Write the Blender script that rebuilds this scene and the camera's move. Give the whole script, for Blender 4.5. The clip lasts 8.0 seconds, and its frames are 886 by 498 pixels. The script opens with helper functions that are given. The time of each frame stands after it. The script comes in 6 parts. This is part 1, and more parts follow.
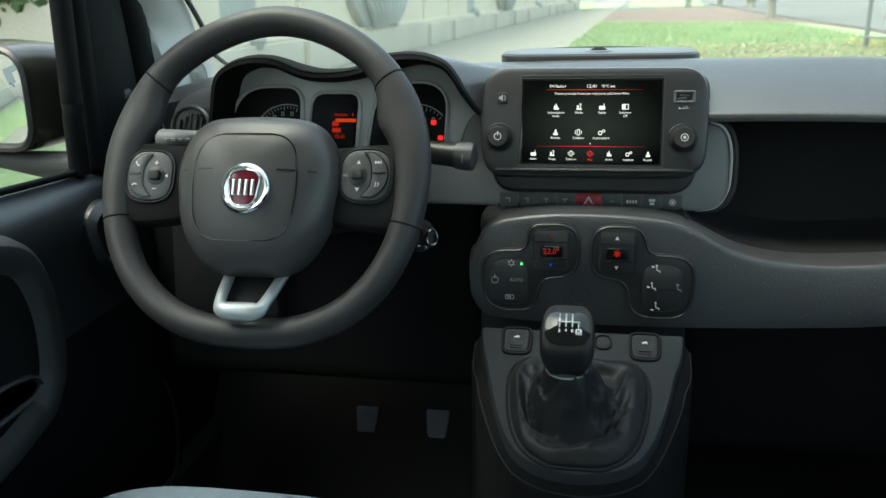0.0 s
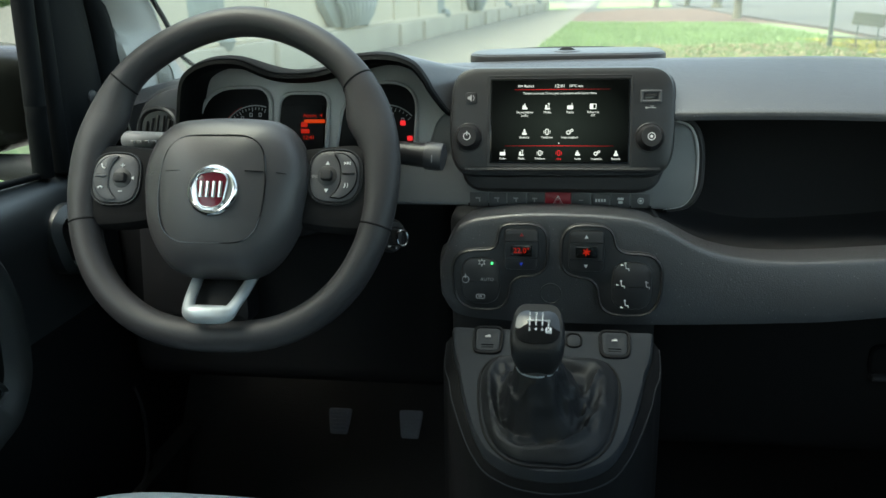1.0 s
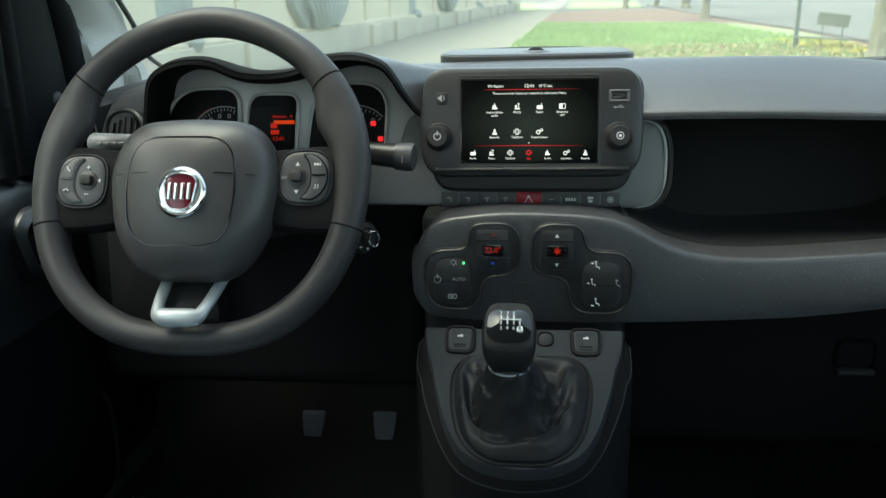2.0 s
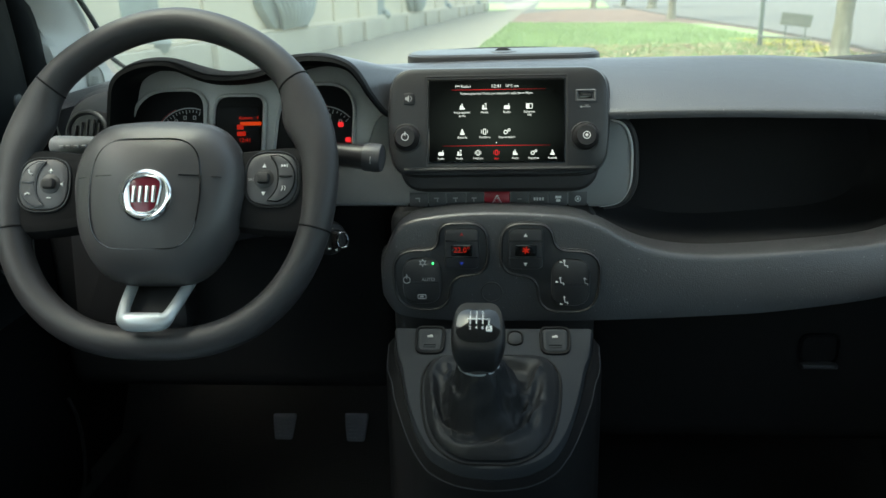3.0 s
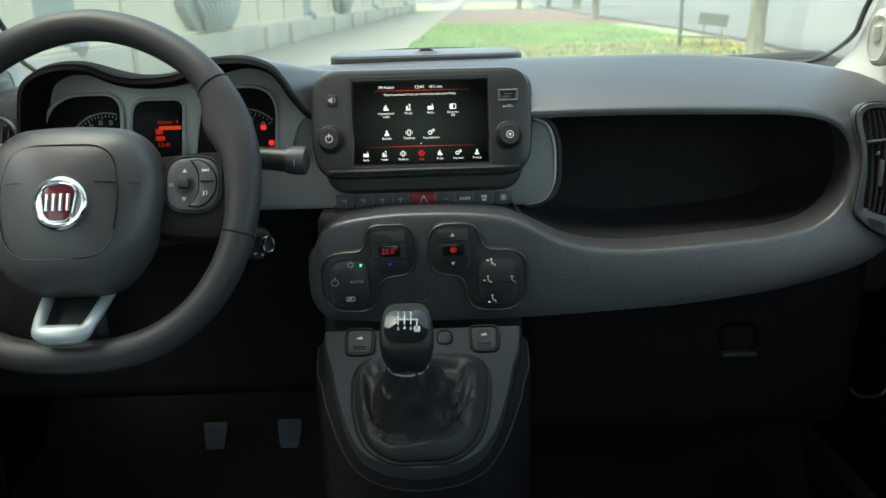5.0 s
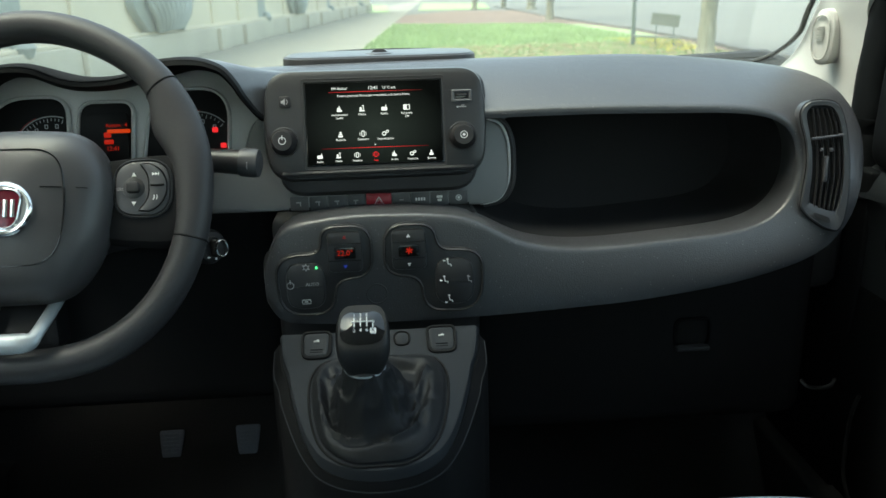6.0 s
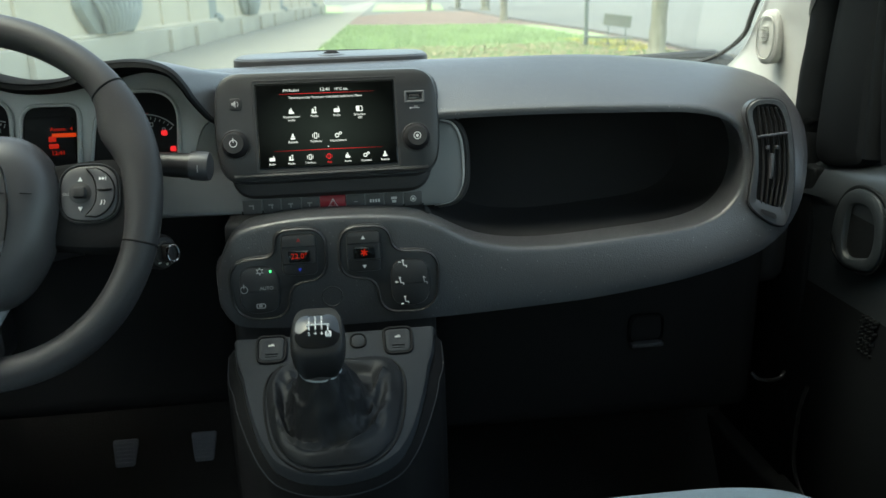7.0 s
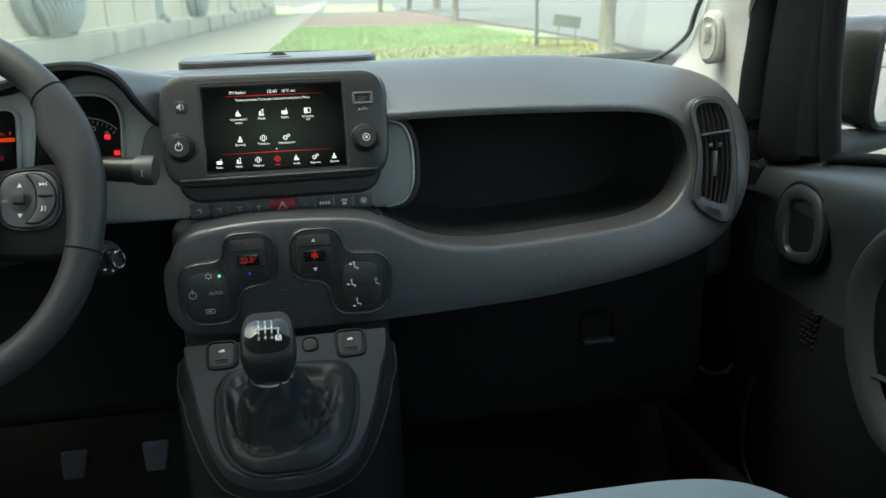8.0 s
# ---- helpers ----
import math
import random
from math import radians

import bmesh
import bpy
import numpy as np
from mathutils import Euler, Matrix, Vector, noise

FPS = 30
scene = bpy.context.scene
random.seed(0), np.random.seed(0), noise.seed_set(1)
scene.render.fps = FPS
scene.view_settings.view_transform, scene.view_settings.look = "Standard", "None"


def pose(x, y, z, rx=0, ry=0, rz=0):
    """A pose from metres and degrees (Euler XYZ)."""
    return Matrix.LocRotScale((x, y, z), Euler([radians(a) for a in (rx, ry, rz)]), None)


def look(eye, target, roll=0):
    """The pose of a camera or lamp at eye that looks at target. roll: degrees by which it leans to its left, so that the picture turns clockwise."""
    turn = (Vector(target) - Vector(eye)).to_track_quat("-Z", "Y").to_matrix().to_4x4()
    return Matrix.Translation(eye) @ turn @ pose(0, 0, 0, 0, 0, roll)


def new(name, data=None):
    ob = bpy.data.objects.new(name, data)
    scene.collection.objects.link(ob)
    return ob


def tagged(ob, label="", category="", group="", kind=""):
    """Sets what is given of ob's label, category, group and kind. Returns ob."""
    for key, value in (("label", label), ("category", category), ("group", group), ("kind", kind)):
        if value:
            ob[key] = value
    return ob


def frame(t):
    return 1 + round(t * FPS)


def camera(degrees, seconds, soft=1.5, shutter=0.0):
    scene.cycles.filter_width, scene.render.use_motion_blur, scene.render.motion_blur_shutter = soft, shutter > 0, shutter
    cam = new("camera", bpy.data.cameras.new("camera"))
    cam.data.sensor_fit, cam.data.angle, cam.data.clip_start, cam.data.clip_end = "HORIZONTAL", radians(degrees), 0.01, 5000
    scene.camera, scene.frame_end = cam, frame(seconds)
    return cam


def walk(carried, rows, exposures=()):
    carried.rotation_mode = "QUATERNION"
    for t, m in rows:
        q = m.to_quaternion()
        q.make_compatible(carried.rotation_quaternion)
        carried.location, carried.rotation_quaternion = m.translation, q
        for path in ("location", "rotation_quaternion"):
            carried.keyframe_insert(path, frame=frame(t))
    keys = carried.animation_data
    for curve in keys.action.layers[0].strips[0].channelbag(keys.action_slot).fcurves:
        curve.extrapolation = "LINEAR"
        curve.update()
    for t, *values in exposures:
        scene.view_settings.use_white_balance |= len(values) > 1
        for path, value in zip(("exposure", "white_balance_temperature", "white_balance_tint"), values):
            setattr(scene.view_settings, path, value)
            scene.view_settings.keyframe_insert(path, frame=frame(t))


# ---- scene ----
# ---- camera: x right, y to the car's nose, z up from the street; the eye stands between the front seats
cam = camera(57.8, 8.0, soft=1.5)
ROWS = [
    (0, 0.0000, 0.0000, 1.1200, 10.400, -17.500, -1.400),
    (0.5, 0.0010, -0.0002, 1.1196, 9.437, -17.494, -1.445),
    (1, 0.0028, 0.0001, 1.1197, 8.379, -17.512, -1.401),
    (1.5, 0.0040, -0.0002, 1.1196, 7.427, -17.524, -1.382),
    (3, 0.0081, -0.0002, 1.1194, 4.283, -17.541, -1.392),
    (3.5, 0.0096, -0.0002, 1.1196, 3.243, -17.578, -1.414),
    (4, 0.0114, -0.0005, 1.1195, 1.965, -17.582, -1.431),
    (4.5, 0.0131, -0.0009, 1.1195, 0.739, -17.584, -1.452),
    (6, 0.0193, -0.0013, 1.1192, -3.674, -17.621, -1.486),
    (6.5, 0.0210, -0.0012, 1.1192, -5.098, -17.631, -1.489),
    (7, 0.0228, -0.0013, 1.1192, -6.796, -17.638, -1.467),
    (7.5, 0.0249, -0.0018, 1.1191, -8.420, -17.642, -1.525),
    (8, 0.0275, -0.0029, 1.1192, -10.120, -17.647, -1.470),
]
cam.data.dof.use_dof, cam.data.dof.focus_distance, cam.data.dof.aperture_fstop = True, 0.93, 9.0
walk(cam, [(t, pose(x, y, z) @ pose(0, 0, 0, 90 + pitch, 0, yaw) @ pose(0, 0, 0, 0, 0, roll)) for t, x, y, z, yaw, pitch, roll in ROWS],
     exposures=((0.0, 2.3, 6720, -3), (8.0, 2.3, 6720, -3)))

# ---- light: a pale overcast day
SUN_EL, SUN_ROT = radians(66), radians(-105)
world = bpy.data.worlds.new("world")
scene.world = world
world.use_nodes = True
wn = world.node_tree.nodes
sky = wn.new("ShaderNodeTexSky")
sky.sky_type, sky.sun_disc, sky.sun_elevation, sky.sun_rotation = "NISHITA", False, SUN_EL, SUN_ROT
sky.air_density, sky.dust_density, sky.ozone_density = 1.0, 4.0, 1.0
wn["Background"].inputs["Strength"].default_value = 0.15
pale = wn.new("ShaderNodeHueSaturation")  # thin cloud takes most of the blue out
pale.inputs["Saturation"].default_value = 0.75
world.node_tree.links.new(sky.outputs["Color"], pale.inputs["Color"])
world.node_tree.links.new(pale.outputs["Color"], wn["Background"].inputs["Color"])
sun_data = bpy.data.lights.new("sun", "SUN")
sun_data.energy, sun_data.angle, sun_data.color = 0.28, radians(60), (1.0, 0.98, 0.94)
sun = new("sun", sun_data)
sun.matrix_world = look((math.sin(SUN_ROT) * 30 * math.cos(SUN_EL), math.cos(SUN_ROT) * 30 * math.cos(SUN_EL), 30 * math.sin(SUN_EL)), (0, 0, 0))


# ---- materials
def material(name, color, rough=0.5, metal=0.0, grain=0.0, grain_scale=400.0, vary=0.15, vary_scale=6.0, spec=0.5, stretch=(1, 1, 1), dust_or_veil=0.0):
    """A surface with colour varied at two scales and a fine bump of the given depth in metres."""
    m = bpy.data.materials.new(name)
    m.use_nodes = True
    nt = m.node_tree
    b = nt.nodes["Principled BSDF"]
    b.inputs["Roughness"].default_value, b.inputs["Metallic"].default_value, b.inputs["Specular IOR Level"].default_value = rough, metal, spec
    co = nt.nodes.new("ShaderNodeTexCoord")
    mp = nt.nodes.new("ShaderNodeMapping")
    mp.inputs["Scale"].default_value = stretch
    nt.links.new(co.outputs["Object"], mp.inputs["Vector"])
    big, fine = nt.nodes.new("ShaderNodeTexNoise"), nt.nodes.new("ShaderNodeTexNoise")
    big.inputs["Scale"].default_value, big.inputs["Detail"].default_value = vary_scale, 4
    fine.inputs["Scale"].default_value, fine.inputs["Detail"].default_value = grain_scale, 2
    add = nt.nodes.new("ShaderNodeMath")
    add.operation = "ADD"
    for n, s in ((big, 0), (fine, 1)):
        nt.links.new(mp.outputs["Vector"], n.inputs["Vector"])
        nt.links.new(n.outputs["Fac"], add.inputs[s])
    ramp = nt.nodes.new("ShaderNodeMapRange")
    ramp.inputs["From Min"].default_value, ramp.inputs["From Max"].default_value = 0.6, 1.4
    ramp.inputs["To Min"].default_value, ramp.inputs["To Max"].default_value = 1 - vary, 1 + vary
    nt.links.new(add.outputs[0], ramp.inputs["Value"])
    mul = nt.nodes.new("ShaderNodeVectorMath")
    mul.operation = "SCALE"
    mul.inputs[0].default_value = color
    nt.links.new(ramp.outputs["Result"], mul.inputs["Scale"])
    nt.links.new(mul.outputs["Vector"], b.inputs["Base Color"])
    if dust_or_veil:  # scattered pale specks and lint
        vo, near, some, both, mx = (nt.nodes.new("ShaderNode" + k) for k in ("TexVoronoi", "Math", "Math", "Math", "Mix"))
        vo.inputs["Scale"].default_value = 260
        near.operation, near.inputs[1].default_value = "LESS_THAN", 0.13
        some.operation, some.inputs[1].default_value = "GREATER_THAN", 1 - dust_or_veil
        both.operation, mx.data_type = "MULTIPLY", "RGBA"
        sep = nt.nodes.new("ShaderNodeSeparateColor")
        nt.links.new(co.outputs["Object"], vo.inputs["Vector"])
        nt.links.new(vo.outputs["Distance"], near.inputs[0])
        nt.links.new(vo.outputs["Color"], sep.inputs["Color"])
        nt.links.new(sep.outputs[0], some.inputs[0])
        nt.links.new(near.outputs[0], both.inputs[0])
        nt.links.new(some.outputs[0], both.inputs[1])
        nt.links.new(both.outputs[0], mx.inputs["Factor"])
        nt.links.new(mul.outputs["Vector"], mx.inputs["A"])
        mx.inputs["B"].default_value = (0.22, 0.22, 0.22, 1)
        nt.links.new(mx.outputs["Result"], b.inputs["Base Color"])
    rr = nt.nodes.new("ShaderNodeMapRange")
    rr.inputs["To Min"].default_value, rr.inputs["To Max"].default_value = max(0.02, rough * 0.88), min(1, rough * 1.12)
    nt.links.new(big.outputs["Fac"], rr.inputs["Value"])
    nt.links.new(rr.outputs["Result"], b.inputs["Roughness"])
    if grain:
        bump = nt.nodes.new("ShaderNodeBump")
        bump.inputs["Distance"].default_value, bump.inputs["Strength"].default_value = grain, 0.6
        nt.links.new(fine.outputs["Fac"], bump.inputs["Height"])
        nt.links.new(bump.outputs["Normal"], b.inputs["Normal"])
    return m


LIT = 0.26  # lit displays against daylight


def glowing(name, color, strength):
    m = bpy.data.materials.new(name)
    m.use_nodes = True
    b = m.node_tree.nodes["Principled BSDF"]
    b.inputs["Base Color"].default_value = (*[c * 0.02 for c in color], 1)
    b.inputs["Specular IOR Level"].default_value, b.inputs["Roughness"].default_value = 0.06, 0.3
    b.inputs["Emission Color"].default_value, b.inputs["Emission Strength"].default_value = (*color, 1), strength * LIT
    return m


def pane_material(name, tint, dust_or_veil=0.0):
    """Thin clear glass: straight through, with the mirror that glass has at slant angles."""
    m = bpy.data.materials.new(name)
    m.use_nodes = True
    nt = m.node_tree
    nt.nodes.remove(nt.nodes["Principled BSDF"])
    clear, gl, mix, lw, pw, ad = (nt.nodes.new("ShaderNode" + k) for k in ("BsdfTransparent", "BsdfGlossy", "MixShader", "LayerWeight", "Math", "Math"))
    clear.inputs["Color"].default_value, gl.inputs["Roughness"].default_value, lw.inputs["Blend"].default_value = (*tint, 1), 0.01, 0.5
    pw.operation, pw.inputs[1].default_value = "POWER", 5.0
    ad.operation, ad.inputs[1].default_value, ad.inputs[2].default_value = "MULTIPLY_ADD", 0.9, 0.025
    nt.links.new(lw.outputs["Facing"], pw.inputs[0])
    nt.links.new(pw.outputs[0], ad.inputs[0])
    nt.links.new(ad.outputs[0], mix.inputs[0])
    nt.links.new(clear.outputs[0], mix.inputs[1])
    nt.links.new(gl.outputs[0], mix.inputs[2])
    last = mix
    # a translucent share imitates pale veiling glare over the view
    if dust_or_veil:
        veil, both = nt.nodes.new("ShaderNodeBsdfTranslucent"), nt.nodes.new("ShaderNodeMixShader")
        veil.inputs["Color"].default_value, both.inputs[0].default_value = (0.8, 0.85, 0.78, 1), dust_or_veil
        nt.links.new(mix.outputs[0], both.inputs[1])
        nt.links.new(veil.outputs[0], both.inputs[2])
        last = both
    nt.links.new(last.outputs[0], nt.nodes["Material Output"].inputs["Surface"])
    return m


DASH = material("dash_plastic", (0.046, 0.0482, 0.0518), 0.32, grain=0.0008, grain_scale=700, vary=0.2, dust_or_veil=0.2, spec=0.75)
# dash plastic in a shaded tone, against the light the vent plate catches
DASH_DARKENED = material("dash_plastic_darkened", (0.040, 0.0425, 0.046), 0.38, grain=0.0003, grain_scale=900, vary=0.08)
BLACK = material("black_plastic", (0.034, 0.034, 0.035), 0.6, grain=0.0003, grain_scale=800, spec=0.3)
DOOR = material("door_plastic", (0.017, 0.021, 0.023), 0.34, grain=0.0002, grain_scale=900, vary=0.12, spec=0.8)
ARM = material("armrest_plastic", (0.022, 0.0255, 0.0265), 0.45, grain=0.0004, grain_scale=900, vary=0.12)
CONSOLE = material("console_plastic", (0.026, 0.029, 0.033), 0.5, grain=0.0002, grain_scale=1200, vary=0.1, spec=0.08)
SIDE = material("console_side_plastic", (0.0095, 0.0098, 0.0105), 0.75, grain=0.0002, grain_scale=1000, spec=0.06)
TRAY = material("tray_lining", (0.014, 0.014, 0.0145), 0.85, grain=0.0003, grain_scale=900, spec=0.1)
SWITCH = material("switch_grey", (0.085, 0.088, 0.092), 0.45, vary=0.08)
RIM = material("rim_leather", (0.032, 0.0318, 0.0338), 0.48, grain=0.0002, grain_scale=900, spec=0.4)
BEZEL = material("bezel_plastic", (0.026, 0.027, 0.028), 0.34, grain=0.0001, grain_scale=900, spec=0.4)
# darker than black plastic really is: the shade is in the colour
SHADED_BLACK = material("shaded_trim_black", (0.0052, 0.0063, 0.0069), 0.6, grain=0.0002, grain_scale=900, spec=0.1)
SATIN = material("satin_black", (0.02, 0.02, 0.021), 0.4, grain=0.0001, grain_scale=900)
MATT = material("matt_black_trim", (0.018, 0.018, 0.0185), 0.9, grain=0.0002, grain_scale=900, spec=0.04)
DIAL_GREY = material("pale_dial_paint", (0.5, 0.505, 0.5), 0.4, vary=0.04)
GREY = material("grey_trim", (0.19, 0.196, 0.2), 0.42, grain=0.0001, grain_scale=1200, vary=0.06)
PAD = material("control_pad_plastic", (0.055, 0.056, 0.06), 0.42, grain=0.0001, grain_scale=1000, vary=0.06)
LEATHER = material("airbag_cover_skin", (0.053, 0.0525, 0.0545), 0.36, grain=0.00025, grain_scale=1100, vary=0.08)
BOOT = material("boot_leather", (0.0125, 0.0138, 0.0155), 0.5, grain=0.0003, grain_scale=700, spec=0.2)
KNOB = material("knob_leather", (0.0115, 0.0118, 0.0125), 0.5, grain=0.0004, grain_scale=900, spec=0.35)
CHROME = material("chrome", (0.75, 0.75, 0.76), 0.12, 1.0, vary=0.03)
SILVER = material("silver_paint", (0.42, 0.46, 0.48), 0.35, 0.4, vary=0.04)
PIANO = material("gloss_black", (0.008, 0.008, 0.009), 0.06, vary=0.03)
DIAL_BLACK = material("dial_face", (0.008, 0.008, 0.0085), 0.5, vary=0.05, spec=0.12)
GLASS_BLACK = material("screen_glass", (0.006, 0.007, 0.007), 0.08, vary=0.02)
LIGHT_TRIM = material("pale_pillar_trim", (0.48, 0.485, 0.45), 0.75, grain=0.0003, grain_scale=700, vary=0.05)
HEADLINER = material("headliner_cloth", (0.6, 0.6, 0.58), 0.9, grain=0.0006, grain_scale=900)
CARPET = material("black_carpet", (0.03, 0.03, 0.031), 0.95, grain=0.002, grain_scale=500)
# paler than such trim, so the unseen rear bounces light forward
REAR_FILL = material("rear_fill_trim", (0.34, 0.34, 0.33), 0.7, grain=0.0003, grain_scale=700, vary=0.08)
CLOTH = material("seat_cloth", (0.18, 0.238, 0.29), 0.85, grain=0.0008, grain_scale=900, vary=0.12)
SEAT_DARK = material("seat_side_cloth", (0.04, 0.04, 0.042), 0.85, grain=0.0008, grain_scale=900)
RUBBER = material("rubber", (0.015, 0.015, 0.015), 0.7, grain=0.0003)
RED_PLASTIC = material("red_plastic", (0.32, 0.015, 0.03), 0.35, vary=0.06)
MARK = material("white_print", (0.75, 0.75, 0.74), 0.5, vary=0.03)
MARK_DIM = material("grey_print", (0.35, 0.35, 0.35), 0.5, vary=0.03)
RED_MARK = material("red_print", (0.3, 0.01, 0.01), 0.4)
MIRROR = material("mirror_glass", (0.9, 0.91, 0.92), 0.02, 1.0, vary=0.01)
PAINT = material("car_paint", (0.035, 0.038, 0.03), 0.22, 0.0, vary=0.05)
GLOW_WHITE = glowing("screen_white", (0.95, 0.97, 0.95), 0.95)
GLOW_SCREEN = glowing("screen_dark_glow", (0.05, 0.064, 0.056), 0.2)
nt = GLOW_SCREEN.node_tree
co, gr, mp, mr = (nt.nodes.new("ShaderNode" + k) for k in ("TexCoord", "TexGradient", "Mapping", "MapRange"))
gr.gradient_type = "SPHERICAL"
mp.inputs["Scale"].default_value = (12, 17, 1)
mr.inputs["To Min"].default_value, mr.inputs["To Max"].default_value = 0.002, 0.10
nt.links.new(co.outputs["Object"], mp.inputs["Vector"])
nt.links.new(mp.outputs["Vector"], gr.inputs["Vector"])
nt.links.new(gr.outputs["Fac"], mr.inputs["Value"])
nt.links.new(mr.outputs["Result"], nt.nodes["Principled BSDF"].inputs["Emission Strength"])
GLOW_LINE = glowing("screen_line_red", (1.0, 0.03, 0.04), 0.5)
nt = GLOW_LINE.node_tree
co, gr, mp, mr = (nt.nodes.new("ShaderNode" + k) for k in ("TexCoord", "TexGradient", "Mapping", "MapRange"))
gr.gradient_type = "SPHERICAL"
mp.inputs["Scale"].default_value = (15, 1, 1)
mr.inputs["To Min"].default_value, mr.inputs["To Max"].default_value = 0.0, 0.2
nt.links.new(co.outputs["Object"], mp.inputs["Vector"])
nt.links.new(mp.outputs["Vector"], gr.inputs["Vector"])
nt.links.new(gr.outputs["Fac"], mr.inputs["Value"])
nt.links.new(mr.outputs["Result"], nt.nodes["Principled BSDF"].inputs["Emission Strength"])
GLOW_RED = glowing("screen_red", (1.0, 0.03, 0.04), 0.7)
GLOW_AMBER = glowing("display_red_orange", (1.0, 0.075, 0.012), 0.42)
GLOW_DIGIT = glowing("digit_red", (1.0, 0.035, 0.018), 0.3)
GLOW_GREEN = glowing("led_green", (0.1, 1.0, 0.25), 2.0)
GLOW_BLUE = glowing("mark_blue", (0.05, 0.1, 0.9), 0.25)
PANE = pane_material("clear_glass", (0.93, 0.97, 0.95))
# windscreen with the glare haze mixed into its glass
VEILED = pane_material("veiled_windscreen_glass", (0.93, 0.97, 0.95), 0.018)
STONE = material("pale_wall_stone", (0.62, 0.56, 0.43), 0.85, grain=0.004, grain_scale=40, vary=0.14, vary_scale=0.8)
PLINTH = material("plinth_stone", (0.47, 0.44, 0.35), 0.85, grain=0.004, grain_scale=40, vary=0.2, vary_scale=0.8)
IRON = material("grey_carved_stone", (0.3, 0.33, 0.3), 0.6, vary=0.2)
PATH = material("pale_path_gravel", (0.235, 0.228, 0.185), 0.95, grain=0.01, grain_scale=30, vary=0.15, vary_scale=0.7)
EARTH = material("leafy_earth", (0.175, 0.125, 0.098), 0.95, grain=0.02, grain_scale=9, vary=0.35, vary_scale=0.6)
GRASS = material("lawn_soil", (0.25, 0.325, 0.155), 0.95, grain=0.02, grain_scale=14, vary=0.35, vary_scale=0.5)
BLADE = material("grass_blade", (0.28, 0.37, 0.175), 0.7, vary=0.3, vary_scale=0.7)
LEAF_LITTER = material("fallen_leaves", (0.45, 0.36, 0.24), 0.8, vary=0.4, vary_scale=2)
ASPHALT = material("pale_asphalt", (0.14, 0.14, 0.125), 0.9, grain=0.006, grain_scale=40, vary=0.12, vary_scale=0.4)
KERB = material("kerb_stone", (0.13, 0.13, 0.12), 0.9, grain=0.004, grain_scale=30)
BARK = material("bark", (0.24, 0.23, 0.17), 0.95, grain=0.02, grain_scale=14, vary=0.35, vary_scale=3, stretch=(1, 1, 0.25))
FOLIAGE = material("foliage", (0.08, 0.13, 0.04), 0.7, vary=0.4, vary_scale=1.5)
POST = material("green_post_paint", (0.15, 0.175, 0.155), 0.5, vary=0.1)
BENCH_WOOD = material("weathered_bench_boards", (0.16, 0.17, 0.14), 0.8, grain=0.002, grain_scale=60, stretch=(0.1, 1, 1))


# ---- mesh helpers
def link(name, bm, mat, parent=None, label="", smooth=True):
    bmesh.ops.recalc_face_normals(bm, faces=bm.faces)
    me = bpy.data.meshes.new(name)
    bm.to_mesh(me)
    bm.free()
    me.materials.append(mat)
    if smooth:
        me.shade_smooth()
        me.set_sharp_from_angle(angle=radians(38))
    ob = new(name, me)
    if parent:
        ob.parent = parent
    if label:
        tagged(ob, label=label)
    return ob


def part(name, bm, mat, parent, label="", at=None, smooth=True):
    ob = link(name, bm, mat, parent, label, smooth)
    if at:
        ob.matrix_basis = at
    return ob


def thing(name, label, category, at=None, group="", kind=""):
    ob = new(name)
    ob.empty_display_size = 0.05
    if at:
        ob.matrix_basis = at
    return tagged(ob, label, category, group, kind)


def face(x, y, z, tilt=0, turn=0):
    """A frame on a face that looks back at the seats: local x right, y up along the face, z out of it; tilt leans its top forward."""
    return pose(x, y, z, 90 - tilt, 0, turn)


def rpoly(corners, n=5):
    """A closed outline from corners (x, y, radius), each rounded."""
    out = []
    for i, (x, y, r) in enumerate(corners):
        p = Vector((x, y))
        a, b = Vector(corners[i - 1][:2]) - p, Vector(corners[(i + 1) % len(corners)][:2]) - p
        k = min(r, a.length * 0.49, b.length * 0.49)
        s, e = p + a.normalized() * k, p + b.normalized() * k
        for j in range(n + 1):
            u = j / n
            out.append(s * (1 - u) ** 2 + p * 2 * u * (1 - u) + e * u * u)
    return out


def rrect(w, h, r, x=0.0, y=0.0, n=5):
    return rpoly([(x - w / 2, y - h / 2, r), (x + w / 2, y - h / 2, r), (x + w / 2, y + h / 2, r), (x - w / 2, y + h / 2, r)], n)


def disc(r, x=0.0, y=0.0, n=24, ry=None):
    return [Vector((x + r * math.cos(2 * math.pi * i / n), y + (ry or r) * math.sin(2 * math.pi * i / n))) for i in range(n)]


def oval(a, b, power=2.6, n=32):
    """A closed outline between an ellipse and a rectangle, with half axes a and b."""
    out = []
    for i in range(n):
        c, q = math.cos(2 * math.pi * i / n), math.sin(2 * math.pi * i / n)
        out.append(Vector((a * math.copysign(abs(c) ** (2 / power), c), b * math.copysign(abs(q) ** (2 / power), q))))
    return out


def inset(pts, d):
    """The outline moved inwards by d (counter-clockwise outlines)."""
    out = []
    for i, p in enumerate(pts):
        a, b = pts[i] - pts[i - 1], pts[(i + 1) % len(pts)] - pts[i]
        t = (a.normalized() if a.length > 1e-7 else Vector((0, 0))) + (b.normalized() if b.length > 1e-7 else Vector((0, 0)))
        t = t.normalized() if t.length > 1e-6 else Vector((1, 0))
        out.append(p + Vector((-t.y, t.x)) * d)
    return out


